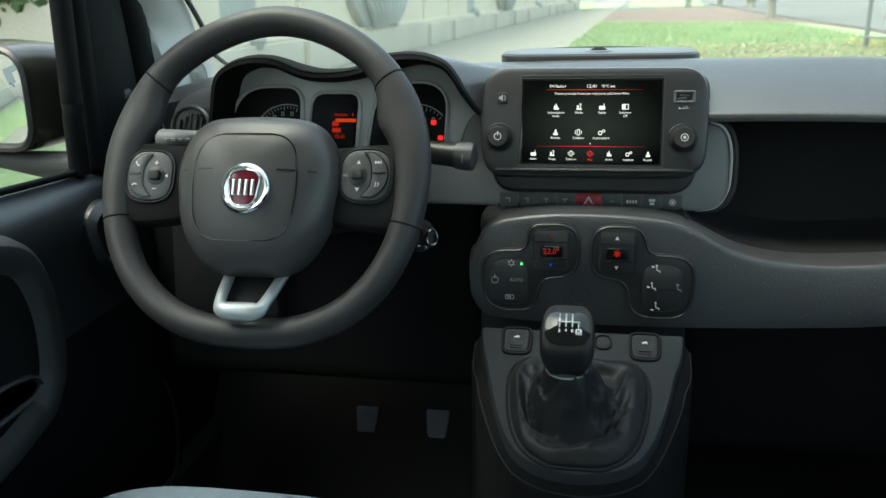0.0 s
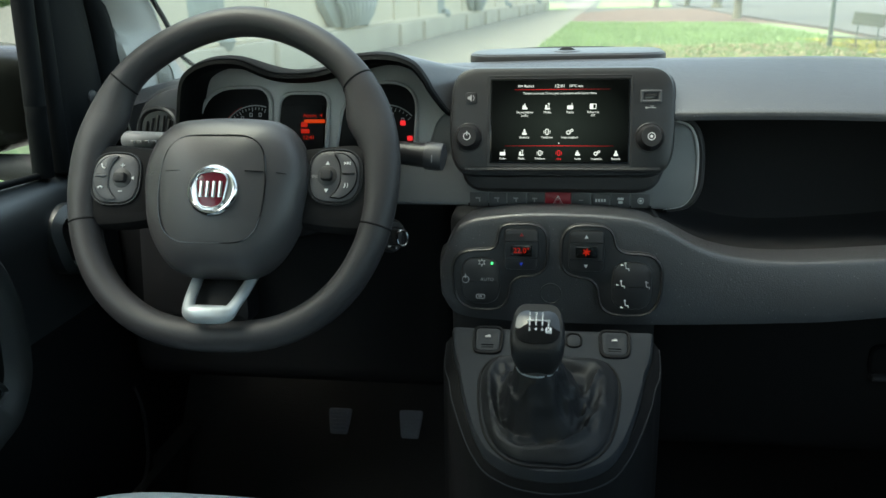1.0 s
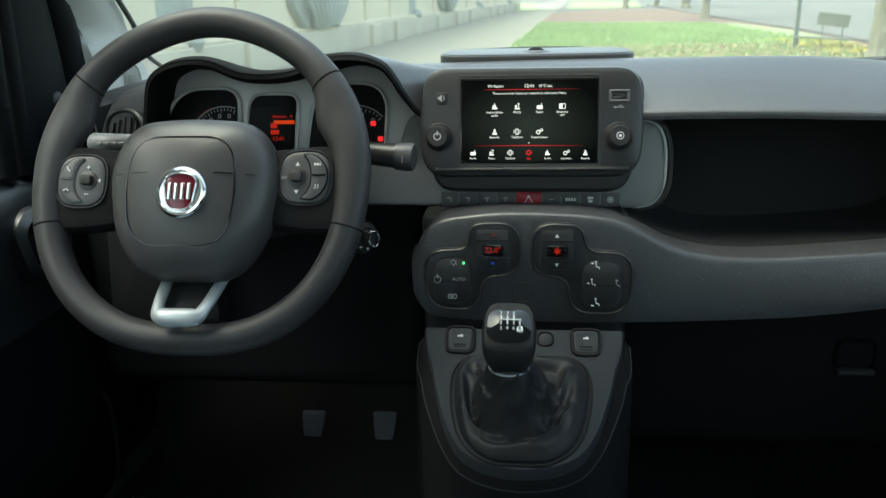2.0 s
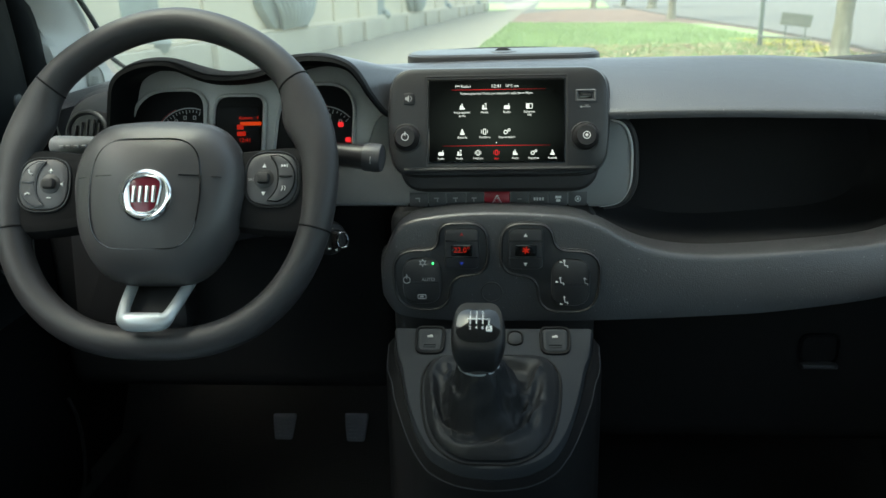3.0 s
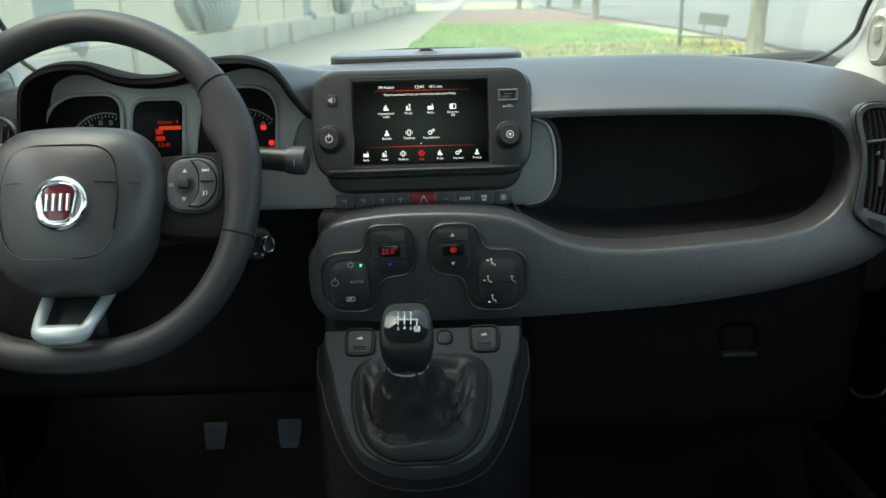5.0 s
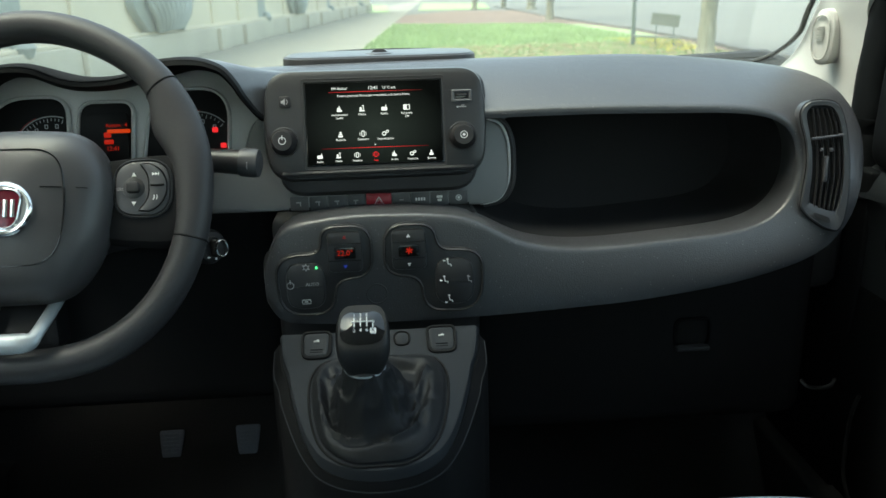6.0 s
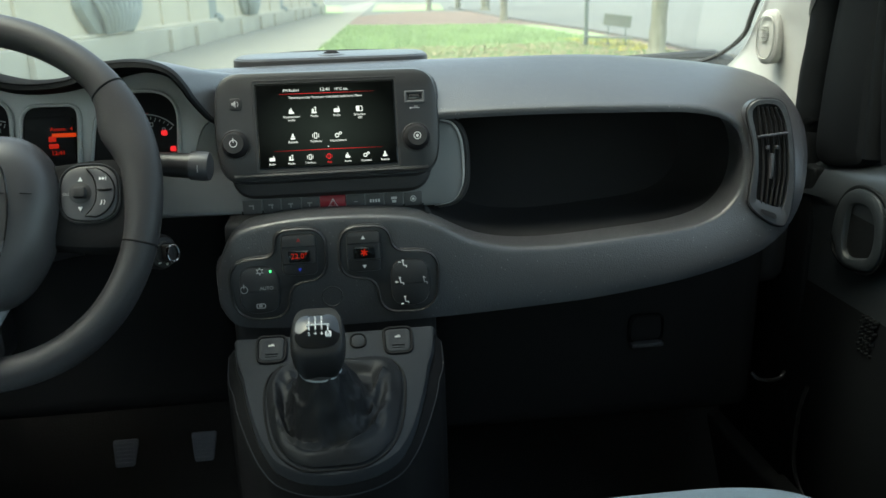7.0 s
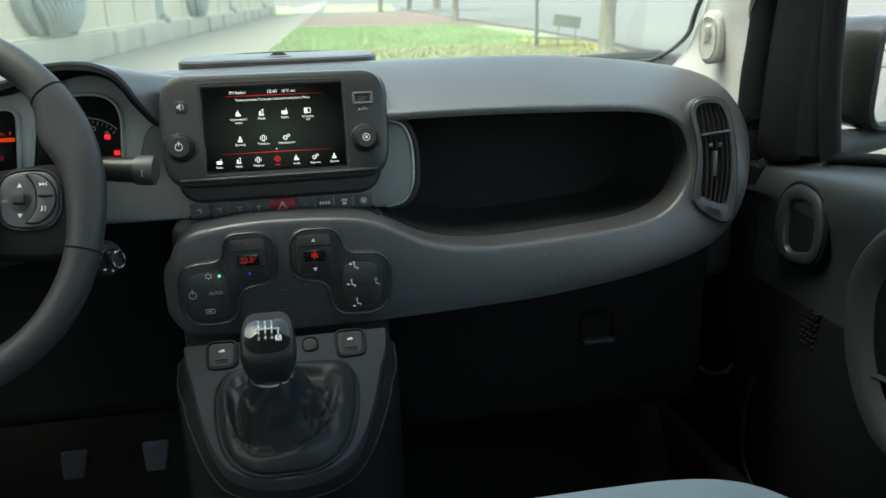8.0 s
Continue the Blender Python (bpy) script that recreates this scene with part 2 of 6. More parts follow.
def loft(rings, bm=None, ring_closed=True, caps=True):
    bm = bm or bmesh.new()
    rows = [[bm.verts.new(p) for p in r] for r in rings]
    n = len(rows[0])
    for a, b in zip(rows, rows[1:]):
        for i in range(n if ring_closed else n - 1):
            j = (i + 1) % n
            bm.faces.new((a[i], a[j], b[j], b[i]))
    if caps:
        bm.faces.new(rows[0][::-1])
        bm.faces.new(rows[-1])
    return bm


def slab(pts, z0, z1, bevel=0.001, bm=None, dome=0.0):
    """A plate with that outline from z0 to z1, its front edge rounded."""
    f = lambda q, z: [Vector((p.x, p.y, z)) for p in q]
    s = 1 if z1 > z0 else -1
    rings = [f(pts, z0), f(pts, z1 - s * bevel), f(inset(pts, bevel * 0.3), z1 - s * bevel * 0.3), f(inset(pts, bevel), z1)]
    if dome:
        c = sum((Vector((p.x, p.y)) for p in pts), Vector((0, 0))) / len(pts)
        for k in (0.75, 0.5, 0.25):
            rings.append([Vector((c.x + (p.x - c.x) * k, c.y + (p.y - c.y) * k, z1 + dome * (1 - k * k))) for p in inset(pts, bevel)])
    return loft(rings, bm)


def band(pts, width, z0, z1, bevel=0.0006, bm=None):
    """A raised frame along an outline, width wide, inwards."""
    f = lambda q, z: [Vector((p.x, p.y, z)) for p in q]
    i = inset(pts, width)
    rings = [f(pts, z0), f(pts, z1 - bevel), f(inset(pts, bevel), z1), f(inset(pts, width - bevel), z1), f(i, z1 - bevel), f(i, z0)]
    rings.append(rings[0])
    bm = bm or bmesh.new()
    rows = [[bm.verts.new(p) for p in r] for r in rings[:-1]]
    rows.append(rows[0])
    n = len(pts)
    for a, b in zip(rows, rows[1:]):
        for k in range(n):
            bm.faces.new((a[k], a[(k + 1) % n], b[(k + 1) % n], b[k]))
    return bm


def spline(pts, n=6, closed=False):
    """Points on a smooth curve through the given ones (tuples of any length)."""
    P = [np.array(p, float) for p in pts]
    m = len(P)
    out = []
    for i in range(m if closed else m - 1):
        if closed:
            a, b, c, d = P[i - 1], P[i], P[(i + 1) % m], P[(i + 2) % m]
        else:
            a, b, c, d = P[max(i - 1, 0)], P[i], P[i + 1], P[min(i + 2, m - 1)]
        for j in range(n):
            u = j / n
            out.append(0.5 * (2 * b + (c - a) * u + (2 * a - 5 * b + 4 * c - d) * u * u + (3 * b - a - 3 * c + d) * u ** 3))
    if not closed:
        out.append(P[-1])
    return out


def tube(path, radius, sides=12, closed=False, bm=None, flat=1.0, ref=(0, 0, 1)):
    """A round bar along a path; radius a number or one for each point; flat squeezes it along ref."""
    path = [Vector(p[:3]) for p in path]
    m = len(path)
    rings = []
    for i, p in enumerate(path):
        a, b = path[i - 1] if closed or i else p, path[(i + 1) % m] if closed or i < m - 1 else p
        t = (b - a).normalized()
        u = t.cross(Vector(ref))
        u = u.normalized() if u.length > 1e-5 else t.orthogonal().normalized()
        v = u.cross(t).normalized()
        r = radius[i] if isinstance(radius, (list, tuple)) else radius
        rings.append([p + u * r * math.cos(2 * math.pi * k / sides) + v * r * flat * math.sin(2 * math.pi * k / sides) for k in range(sides)])
    if closed:
        rings.append(rings[0])
        bm = bm or bmesh.new()
        rows = [[bm.verts.new(q) for q in r] for r in rings[:-1]]
        rows.append(rows[0])
        for a, b in zip(rows, rows[1:]):
            for k in range(sides):
                bm.faces.new((a[k], a[(k + 1) % sides], b[(k + 1) % sides], b[k]))
        return bm
    return loft(rings, bm)


def box(x0, x1, y0, y1, z0, z1, bevel=0.0, bm=None):
    made = bmesh.new()
    bmesh.ops.create_cube(made, size=1)
    for v in made.verts:
        v.co = Vector(((x0 + x1) / 2 + v.co.x * (x1 - x0), (y0 + y1) / 2 + v.co.y * (y1 - y0), (z0 + z1) / 2 + v.co.z * (z1 - z0)))
    if bevel:
        bmesh.ops.bevel(made, geom=made.edges[:], offset=bevel, segments=3, profile=0.6, affect="EDGES")
    if bm is None:
        return made
    me = bpy.data.meshes.new("tmp")
    made.to_mesh(me)
    made.free()
    bm.from_mesh(me)
    bpy.data.meshes.remove(me)
    return bm


def lathe(profile, n=24, bm=None, at=None):
    """A turned body from (radius, z) pairs."""
    rings = [[Vector((r * math.cos(2 * math.pi * k / n), r * math.sin(2 * math.pi * k / n), z)) for k in range(n)] for r, z in profile]
    if at:
        rings = [[at @ p for p in r] for r in rings]
    return loft(rings, bm)


def words(name, body, size, mat, parent, x, y, z=0.001, label="", align="CENTER"):
    """Lettering that lies in its parent's x-y plane."""
    cu = bpy.data.curves.new("text", "FONT")
    cu.body, cu.size, cu.align_x, cu.align_y, cu.extrude, cu.resolution_u = body, size, align, "CENTER", 0.0001, 3
    tmp = new("text", cu)
    me = bpy.data.meshes.new_from_object(tmp.evaluated_get(bpy.context.evaluated_depsgraph_get()))
    bpy.data.objects.remove(tmp)
    bpy.data.curves.remove(cu)
    me.name = name
    me.materials.clear()
    me.materials.append(mat)
    ob = new(name, me)
    ob.parent = parent
    ob.matrix_basis = pose(x, y, z)
    if label:
        tagged(ob, label=label)
    return ob


# ======== the car's shell ========
def quad_sheet(a, b, c, d, thick, n=8):
    """A flat plate on four corners, thick metres deep along its normal."""
    a, b, c, d = (Vector(p) for p in (a, b, c, d))
    nrm = (b - a).cross(d - a).normalized() * thick
    bm = bmesh.new()
    lo, hi = [bm.verts.new(p) for p in (a, b, c, d)], [bm.verts.new(p + nrm) for p in (a, b, c, d)]
    bm.faces.new(lo[::-1])
    bm.faces.new(hi)
    for i in range(4):
        j = (i + 1) % 4
        bm.faces.new((lo[i], lo[j], hi[j], hi[i]))
    return bm


def strip(edge_a, edge_b, thick=0.02, n=6, bulge=0.0):
    """A curved trim strip between two edges, each a list of points, bulging to the inside."""
    ea, eb = [Vector(p) for p in spline(edge_a, n)], [Vector(p) for p in spline(edge_b, n)]
    rings = []
    for i in range(len(ea)):
        t = (ea[min(i + 1, len(ea) - 1)] - ea[max(i - 1, 0)]).normalized()
        w = eb[i] - ea[i]
        nn = t.cross(w).normalized()
        inside = Vector((0, 0.2, 1.1)) - ea[i]
        if nn.dot(inside) < 0:
            nn = -nn
        ring = [ea[i] + w * u + nn * bulge * math.sin(math.pi * u) for u in (0, 0.12, 0.3, 0.5, 0.7, 0.88, 1)]
        ring += [eb[i] - nn * thick, ea[i] - nn * thick]
        rings.append(ring)
    return loft(rings)


tagged(link("floor", box(-0.66, 0.66, -1.7, 1.5, 0.24, 0.28), CARPET), "black carpeted car floor in deep shade", "floor", kind="structure")
bm = quad_sheet((-0.66, 1.12, 0.28), (0.66, 1.12, 0.28), (0.66, 1.36, 0.62), (-0.66, 1.36, 0.62), -0.03)
tagged(link("wall_footwell", bm, CARPET), "black carpeted sloping footwell wall", "wall", kind="structure")
tagged(link("wall_front", box(-0.68, 0.68, 1.36, 1.42, 0.28, 0.985), BLACK), "black bulkhead under the windscreen", "wall", kind="structure")
bm = loft([[Vector((x * k, y, z)) for x, z in ((-0.72, 1.43 + d), (-0.56, 1.47 + d), (-0.3, 1.5 + d), (0, 1.51 + d), (0.3, 1.5 + d), (0.56, 1.47 + d), (0.72, 1.43 + d), (0.72, 1.51 + d), (0, 1.56 + d), (-0.72, 1.51 + d))]
           for y, k, d in ((0.70, 0.86, -0.015), (0.5, 0.98, 0), (-0.6, 1, 0.01), (-1.74, 1.0, 0.0))])
tagged(link("ceiling", bm, HEADLINER), "pale grey cloth headliner", "ceiling", kind="structure")
bm = box(-0.70, 0.70, -1.74, -1.66, 0.28, 0.88)
for x0, x1, z0, z1 in ((-0.70, -0.58, 0.88, 1.54), (0.58, 0.70, 0.88, 1.54), (-0.58, 0.58, 1.48, 1.54)):
    box(x0, x1, -1.74, -1.66, z0, z1, 0, bm)
tagged(link("wall_rear", bm, REAR_FILL), "unseen lining that closes the rear, pale to bounce fill light", "wall", kind="structure")
# out of view, added to let daylight in from behind
rear_w = thing("window_2", "unseen clear rear window of the hatch that lets in fill light", "rear window", kind="structure")
part("pane", box(-0.58, 0.58, -1.702, -1.698, 0.88, 1.48), PANE, rear_w, smooth=False).visible_shadow = False
for side, nm in ((-1, "wall_west"), (1, "wall_east")):
    bm = box(side * 0.62, side * 0.72, -1.66, -0.21, 0.28, 0.95, 0.01)
    box(side * 0.60, side * 0.70, -0.32, -0.21, 0.95, 1.48, 0.01, bm)
    box(side * 0.60, side * 0.70, -1.66, -1.40, 0.95, 1.48, 0.01, bm)
    tagged(link(nm, bm, REAR_FILL), "unseen rear side lining under the rear windows, pale to bounce fill light", "wall", kind="structure")
for side in (-1, 1):
    tagged(link("roof_rail", tube(spline([(side * 0.655, 1.03, 1.15), (side * 0.63, 0.85, 1.31), (side * 0.59, 0.6, 1.47), (side * 0.6, -0.4, 1.48), (side * 0.58, -1.6, 1.46)], 6), 0.028, 10), LIGHT_TRIM),
           "pale grey roof rail trim", "trim", kind="structure")

for side in (-1, 1):
    tagged(link("wall_kick", box(side * 0.655, side * 0.70, 1.0, 1.40, 0.2, 0.88, 0.005), SHADED_BLACK), "black side panel of the footwell", "wall", kind="structure")
    tagged(link("wall_sill", box(side * 0.63, side * 0.74, -1.7, 1.46, 0.15, 0.40, 0.01), BLACK), "black door sill", "wall", kind="structure")

# windscreen with its black border
WS = [Vector(p) for p in ((-0.64, 1.385, 0.985), (0.72, 1.385, 0.985), (0.58, 0.70, 1.475), (-0.55, 0.70, 1.475))]
screen_w = thing("window_1", "clear raked windscreen with a black border", "windscreen", kind="structure")
glass = part("pane", quad_sheet(*WS, 0.004), VEILED, screen_w, smooth=False)
glass.visible_shadow = False
for side in (-1, 1):
    k = -0.06 if side < 0 else 0.0
    e1 = [(side * (0.40 + k), 1.379, 0.991), (side * (0.58 + k), 1.377, 0.992), (side * (0.66 + k), 1.363, 1.0), (side * (0.692 + k), 1.31, 1.04), (side * (0.669 + k), 1.224, 1.10), (side * (0.61 + k / 2), 0.95, 1.296), (side * 0.56, 0.70, 1.472)]
    part("border", tube(spline(e1, 7), 0.0045, 8, flat=0.8), RUBBER, screen_w, "black rubber windscreen seal")

# pillar trims with their small loudspeaker grilles
for side in (-1, 1):
    tr = thing("pillar_trim", "pale grey plastic windscreen pillar trim with a small speaker", "pillar trim", kind="structure")
    k = -0.06 if side < 0 else 0.0
    e1 = [(side * (0.66 + k), 1.40, 0.94), (side * (0.702 + k), 1.335, 1.01), (side * (0.69 + k), 1.26, 1.075), (side * (0.672 + k), 1.19, 1.127), (side * (0.61 + k / 2), 0.95, 1.30), (side * 0.56, 0.69, 1.48)]
    g = 0.07 if side < 0 else 0.0
    e2 = [(side * (0.69 - g * 1.2), 1.04 + g, 0.90), (side * (0.672 - g), 1.045 + g, 0.98), (side * (0.662 - g * 0.6), 1.05 + g, 1.05), (side * (0.648 - g * 0.1), 1.04 + g, 1.11), (side * 0.615, 0.86, 1.29), (side * 0.575, 0.62, 1.48)]
    part("cover", strip(e1, e2, 0.03, 6, 0.012), LIGHT_TRIM, tr)
    m = Matrix.Translation((0.642, 1.14, 1.047) if side > 0 else (-0.60, 1.19, 1.0)) @ Matrix.Rotation(radians(side * -58), 4, "Z") @ Matrix.Rotation(radians(90), 4, "X")
    part("speaker_housing", slab(oval(0.018, 0.039), -0.03, 0.0, 0.006, dome=0.0035), LIGHT_TRIM, tr, at=m)
    part("housing_step", band(oval(0.0135, 0.031), 0.0014, 0.002, 0.0060, 0.0006), LIGHT_TRIM, tr, at=m)
    bm = bmesh.new()
    for k in range(7):
        slab(rrect(0.014 - 0.0012 * abs(k - 3), 0.0012, 0.0005, -0.001, -0.004 + k * 0.0032), 0.003, 0.0067, 0.0004, bm)
    part("speaker_grille", bm, LIGHT_TRIM, tr, "grey ribbed grille", at=m)


# ======== dashboard ========
dash = thing("dashboard", "dark grey grained plastic dashboard with an open passenger tray", "dashboard")
INNER = [(-0.126, 0.862, 0.838), (-0.104, 0.857, 0.875), (-0.058, 0.855, 0.887), (0.0, 0.855, 0.890), (0.075, 0.855, 0.8865), (0.115, 0.855, 0.876), (0.17, 0.857, 0.849), (0.235, 0.86, 0.8385),
         (0.33, 0.865, 0.8415), (0.432, 0.874, 0.8505), (0.480, 0.883, 0.875), (0.495, 0.888, 0.9205), (0.481, 0.89, 0.9655), (0.435, 0.895, 0.9855), (0.33, 0.90, 0.9905), (0.2, 0.905, 0.9915), (0.0, 0.91, 0.987), (-0.10, 0.912, 0.982)]
OUTER = [(-0.126, 0.862, 0.79), (-0.108, 0.857, 0.7685), (-0.058, 0.855, 0.763), (0.0, 0.855, 0.762), (0.07, 0.855, 0.762), (0.115, 0.855, 0.763), (0.165, 0.855, 0.765), (0.23, 0.856, 0.768),
         (0.32, 0.858, 0.774), (0.44, 0.862, 0.792), (0.533, 0.874, 0.823), (0.576, 0.893, 0.886), (0.602, 0.965, 0.962), (0.57, 1.045, 1.008), (0.38, 1.06, 1.033), (0.2, 1.06, 1.036), (0.0, 1.06, 1.036), (-0.15, 1.06, 1.034)]


def c_panel():
    a, b = [Vector(p) for p in spline(INNER, 5)], [Vector(p) for p in spline(OUTER, 5)]
    rings = []
    for i in range(len(a)):
        j, k = max(i - 1, 0), min(i + 1, len(a) - 1)
        t = ((a[k] + b[k]) - (a[j] + b[j])).normalized()
        w = b[i] - a[i]
        nn = t.cross(w).normalized()
        if nn.y > 0:
            nn = -nn
        up = min(1, max(0, (i / 5 - 10) / 4))
        bul = 0.0035 + 0.012 * up
        e, wl_ = w.normalized(), max(w.length, 1e-4)
        lip = min(0.006 - 0.003 * up, wl_ * 0.2)
        ring = [a[i] + Vector((0, 0.045, 0)), a[i] + Vector((0, 0.013, 0))]
        ring += [a[i] + e * lip * q - nn * (0.007 + 0.005 * up) * p for q, p in ((0.07, 0.66), (0.22, 0.36), (0.5, 0.13), (1.0, 0.0))]
        u0 = lip / wl_
        for v in (0.03, 0.1, 0.2, 0.32, 0.46, 0.6, 0.74, 0.86, 0.94, 1.0):
            u = u0 + (1 - u0) * v
            ring.append(a[i] + w * u + nn * bul * (1 - (1 - v / 0.6) ** 2 if v < 0.6 else 1 - ((v - 0.6) / 0.4) ** 3))
        back = Vector((0, 0.05, 0)).lerp(Vector((0.01 * t.x, 0.20, -0.02)), up)
        ring += [b[i] + back * 0.3, b[i] + back]
        rings.append(ring)
    rings.insert(0, [(p - rings[0][6]) * 0.6 + rings[0][6] + Vector((-0.004, 0.02, 0)) for p in rings[0]])
    return loft(rings, ring_closed=False, caps=False)


part("panel", c_panel(), DASH, dash, "dark grey grained panel curling round the tray")
# top of the dashboard up to the windscreen
rows = []
for x in np.linspace(-0.60, 0.61, 21):
    e = max(0, abs(x) - 0.48) / 0.19
    rows.append([Vector((x, y, z - 0.05 * e * e)) for y, z in ((1.06, 1.0), (1.08, 1.018), (1.13, 1.021), (1.22, 1.017), (1.32, 1.0), (1.39, 0.985), (1.39, 0.9), (1.09, 0.9))])
part("top_pad", loft(rows), DASH, dash, "dark grey grained top under the windscreen")
# the ends of the dashboard beside the doors
part("end_pad", slab(rpoly([(-0.56, 0.70, 0.02), (-0.40, 0.70, 0.02), (-0.40, 1.024, 0.01), (-0.468, 1.024, 0.03), (-0.512, 1.010, 0.035), (-0.538, 0.965, 0.04)]), -1.10, -0.952, 0.016), SATIN, dash, "dark rounded dashboard end with the driver's vent", at=pose(0, 0, 0, 90, 0, 0))
part("end_pad", box(0.50, 0.655, 1.03, 1.25, 0.70, 0.94, 0.035), BLACK, dash)

# open tray in front of the passenger
opening = [Vector(p) for p in spline(INNER[5:15], 5)] + [Vector(p) for p in spline([(0.2, 0.905, 0.9885), (0.14, 0.93, 0.98), (0.115, 0.94, 0.93), (0.11, 0.90, 0.885)], 4)]
cen = sum(opening, Vector()) / len(opening)
rings = []
for y, k in ((0.022, 1.012), (0.05, 1.008), (0.1, 0.99), (0.135, 0.95), (0.15, 0.88)):
    rings.append([Vector((cen.x + (p.x - cen.x) * k, p.y + y, cen.z + (p.z - cen.z) * k)) for p in opening])
bm = loft(rings, caps=False)
bm.faces.new(bm.verts[-len(opening):])
part("storage_tray", bm, material("tray_plastic", (0.024, 0.024, 0.025), 0.85, grain=0.0003, grain_scale=900, spec=0.1), dash, "deep black open tray")

# grey band with the switches, and its pale edge
trim_at = face(0, 0.925, 0.925, 4)
outline = rpoly([(-0.30, -0.044, 0.01), (0.10, -0.047, 0.03), (0.150, -0.047, 0.03), (0.163, -0.020, 0.04), (0.163, 0.020, 0.04), (0.152, 0.053, 0.03), (0.10, 0.056, 0.02), (-0.10, 0.066, 0.01), (-0.124, 0.068, 0.006), (-0.138, 0.056, 0.02), (-0.150, 0.022, 0.02), (-0.164, 0.010, 0.01), (-0.30, 0.008, 0.01)], 8)
grey_band = part("centre_trim", slab(outline, -0.03, 0.0, 0.006), GREY, dash, "lighter grey painted trim band", at=trim_at)
edge = [Vector(p) for p in spline([(0.130, 0.0555), (0.149, 0.0495), (0.1585, 0.030), (0.1608, 0.0), (0.1585, -0.025), (0.147, -0.0415), (0.125, -0.0465)], 6)]
part("trim_edge", tube([(p.x - 0.0008, p.y, 0.0006) for p in edge], [0.0004 + 0.0013 * math.sin(math.pi * min(1, i / 24)) ** 0.5 for i in range(len(edge))], 8), DIAL_GREY, grey_band, "pale edge strip")
# black tube stands in for the shadow along the band's outer side
bm = tube([(p.x + 0.0042, p.y, -0.006) for p in edge], 0.0042, 8)
part("trim_shadow_edge", bm, BLACK, grey_band, "black bar drawn as the shadow beside the trim band")

# lid on top of the dashboard behind the screen
lid_at = pose(0.012, 1.10, 1.032, 0, 0, 0)
lid = part("top_lid", slab(rrect(0.252, 0.12, 0.05, n=8), 0.003, 0.0135, 0.003), SATIN, dash, "oval raised lid on the dashboard top", at=lid_at)
part("lid_cover", slab(rrect(0.246, 0.114, 0.047, n=8), 0.012, 0.0150, 0.002, dome=0.0025), DASH, lid, "grey domed cover of the lid")
back = [(0.104 * math.cos(a), 0.008 + 0.045 * math.sin(a), 0.0125 + 0.0025 * math.sin(a)) for a in np.linspace(0.10, math.pi - 0.10, 26)]
part("lid_rim", tube(back, [0.0006 + 0.0016 * math.sin(math.pi * i / 25) ** 0.5 for i in range(26)], 8), BLACK, lid, "dark raised rear rim")
part("sensor_seat", lathe([(0.021, 0.012), (0.0185, 0.0168), (0.0125, 0.0180), (0.011, 0.0165)], 24, at=pose(0.0, -0.028, 0)), DASH, lid)
part("light_sensor", lathe([(0.011, 0.014), (0.011, 0.0172), (0.0085, 0.0195), (0.004, 0.0208), (0.0, 0.0212)], 20, at=pose(0.0, -0.028, 0)), MATT, lid, "small black dome")

# instrument hood
HOOD = [(-0.450, 0.965), (-0.445, 1.0), (-0.434, 1.038), (-0.403, 1.056), (-0.361, 1.058), (-0.318, 1.043), (-0.267, 1.044), (-0.227, 1.059), (-0.188, 1.061), (-0.159, 1.0515), (-0.1435, 1.034), (-0.1355, 1.0185), (-0.1275, 1.0045), (-0.1205, 0.9945), (-0.108, 0.985)]
hood_c = Vector((-0.285, 0.96))
curve = [Vector(p) for p in spline(HOOD, 6)]
rings = []
inward = []
for i, p in enumerate(curve):
    t = (curve[min(i + 1, len(curve) - 1)] - curve[max(i - 1, 0)]).normalized()
    inward.append(Vector((t.y, -t.x)))
slim = [1.3 - 0.75 * min(1, max(0, p.x + 0.19) / 0.075) for p in curve]
tail = [0.9 * max(0, p.x + 0.138) for p in curve]
for y, d in ((0.955, 0.0125), (0.93, 0.0122), (0.910, 0.0115), (0.900, 0.0095), (0.895, 0.006), (0.897, 0.0022), (0.908, 0.0002)):
    rings.append([Vector((p.x + n.x * d * k, 0.895 + (y - 0.895) * k + b, p.y + n.y * d * k)) for p, n, k, b in zip(curve, inward, slim, tail)])
for y, k, lift in ((0.93, 1.01, -0.002), (0.98, 1.02, -0.009), (1.05, 1.03, -0.018), (1.12, 1.04, -0.030), (1.22, 1.05, -0.055)):
    flare = max(0.0, y - 0.905) * 0.75
    rings.append([Vector((hood_c.x + (p.x - hood_c.x) * k + flare * max(0, (p.x - hood_c.x) / 0.17) ** 2, y + b, hood_c.y + (p.y - max(0, p.y - 1.043) * min(1, (y - 0.91) * 8) - hood_c.y) * k + lift)) for p, b in zip(curve, tail)])
part("instrument_hood", loft(rings[6:], ring_closed=False, caps=False), DASH, dash, "dark grey twin-humped hood over the dials")
# the lip's inner side gets its shade from this darkened black
part("hood_lip", loft(rings[:7], ring_closed=False, caps=False), SHADED_BLACK, dash, "dark rounded inner lip of the hood")
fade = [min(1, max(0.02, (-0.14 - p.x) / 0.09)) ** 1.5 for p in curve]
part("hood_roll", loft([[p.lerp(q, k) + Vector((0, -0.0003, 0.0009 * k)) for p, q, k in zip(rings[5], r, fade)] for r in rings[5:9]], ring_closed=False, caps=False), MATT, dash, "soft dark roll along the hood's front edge")
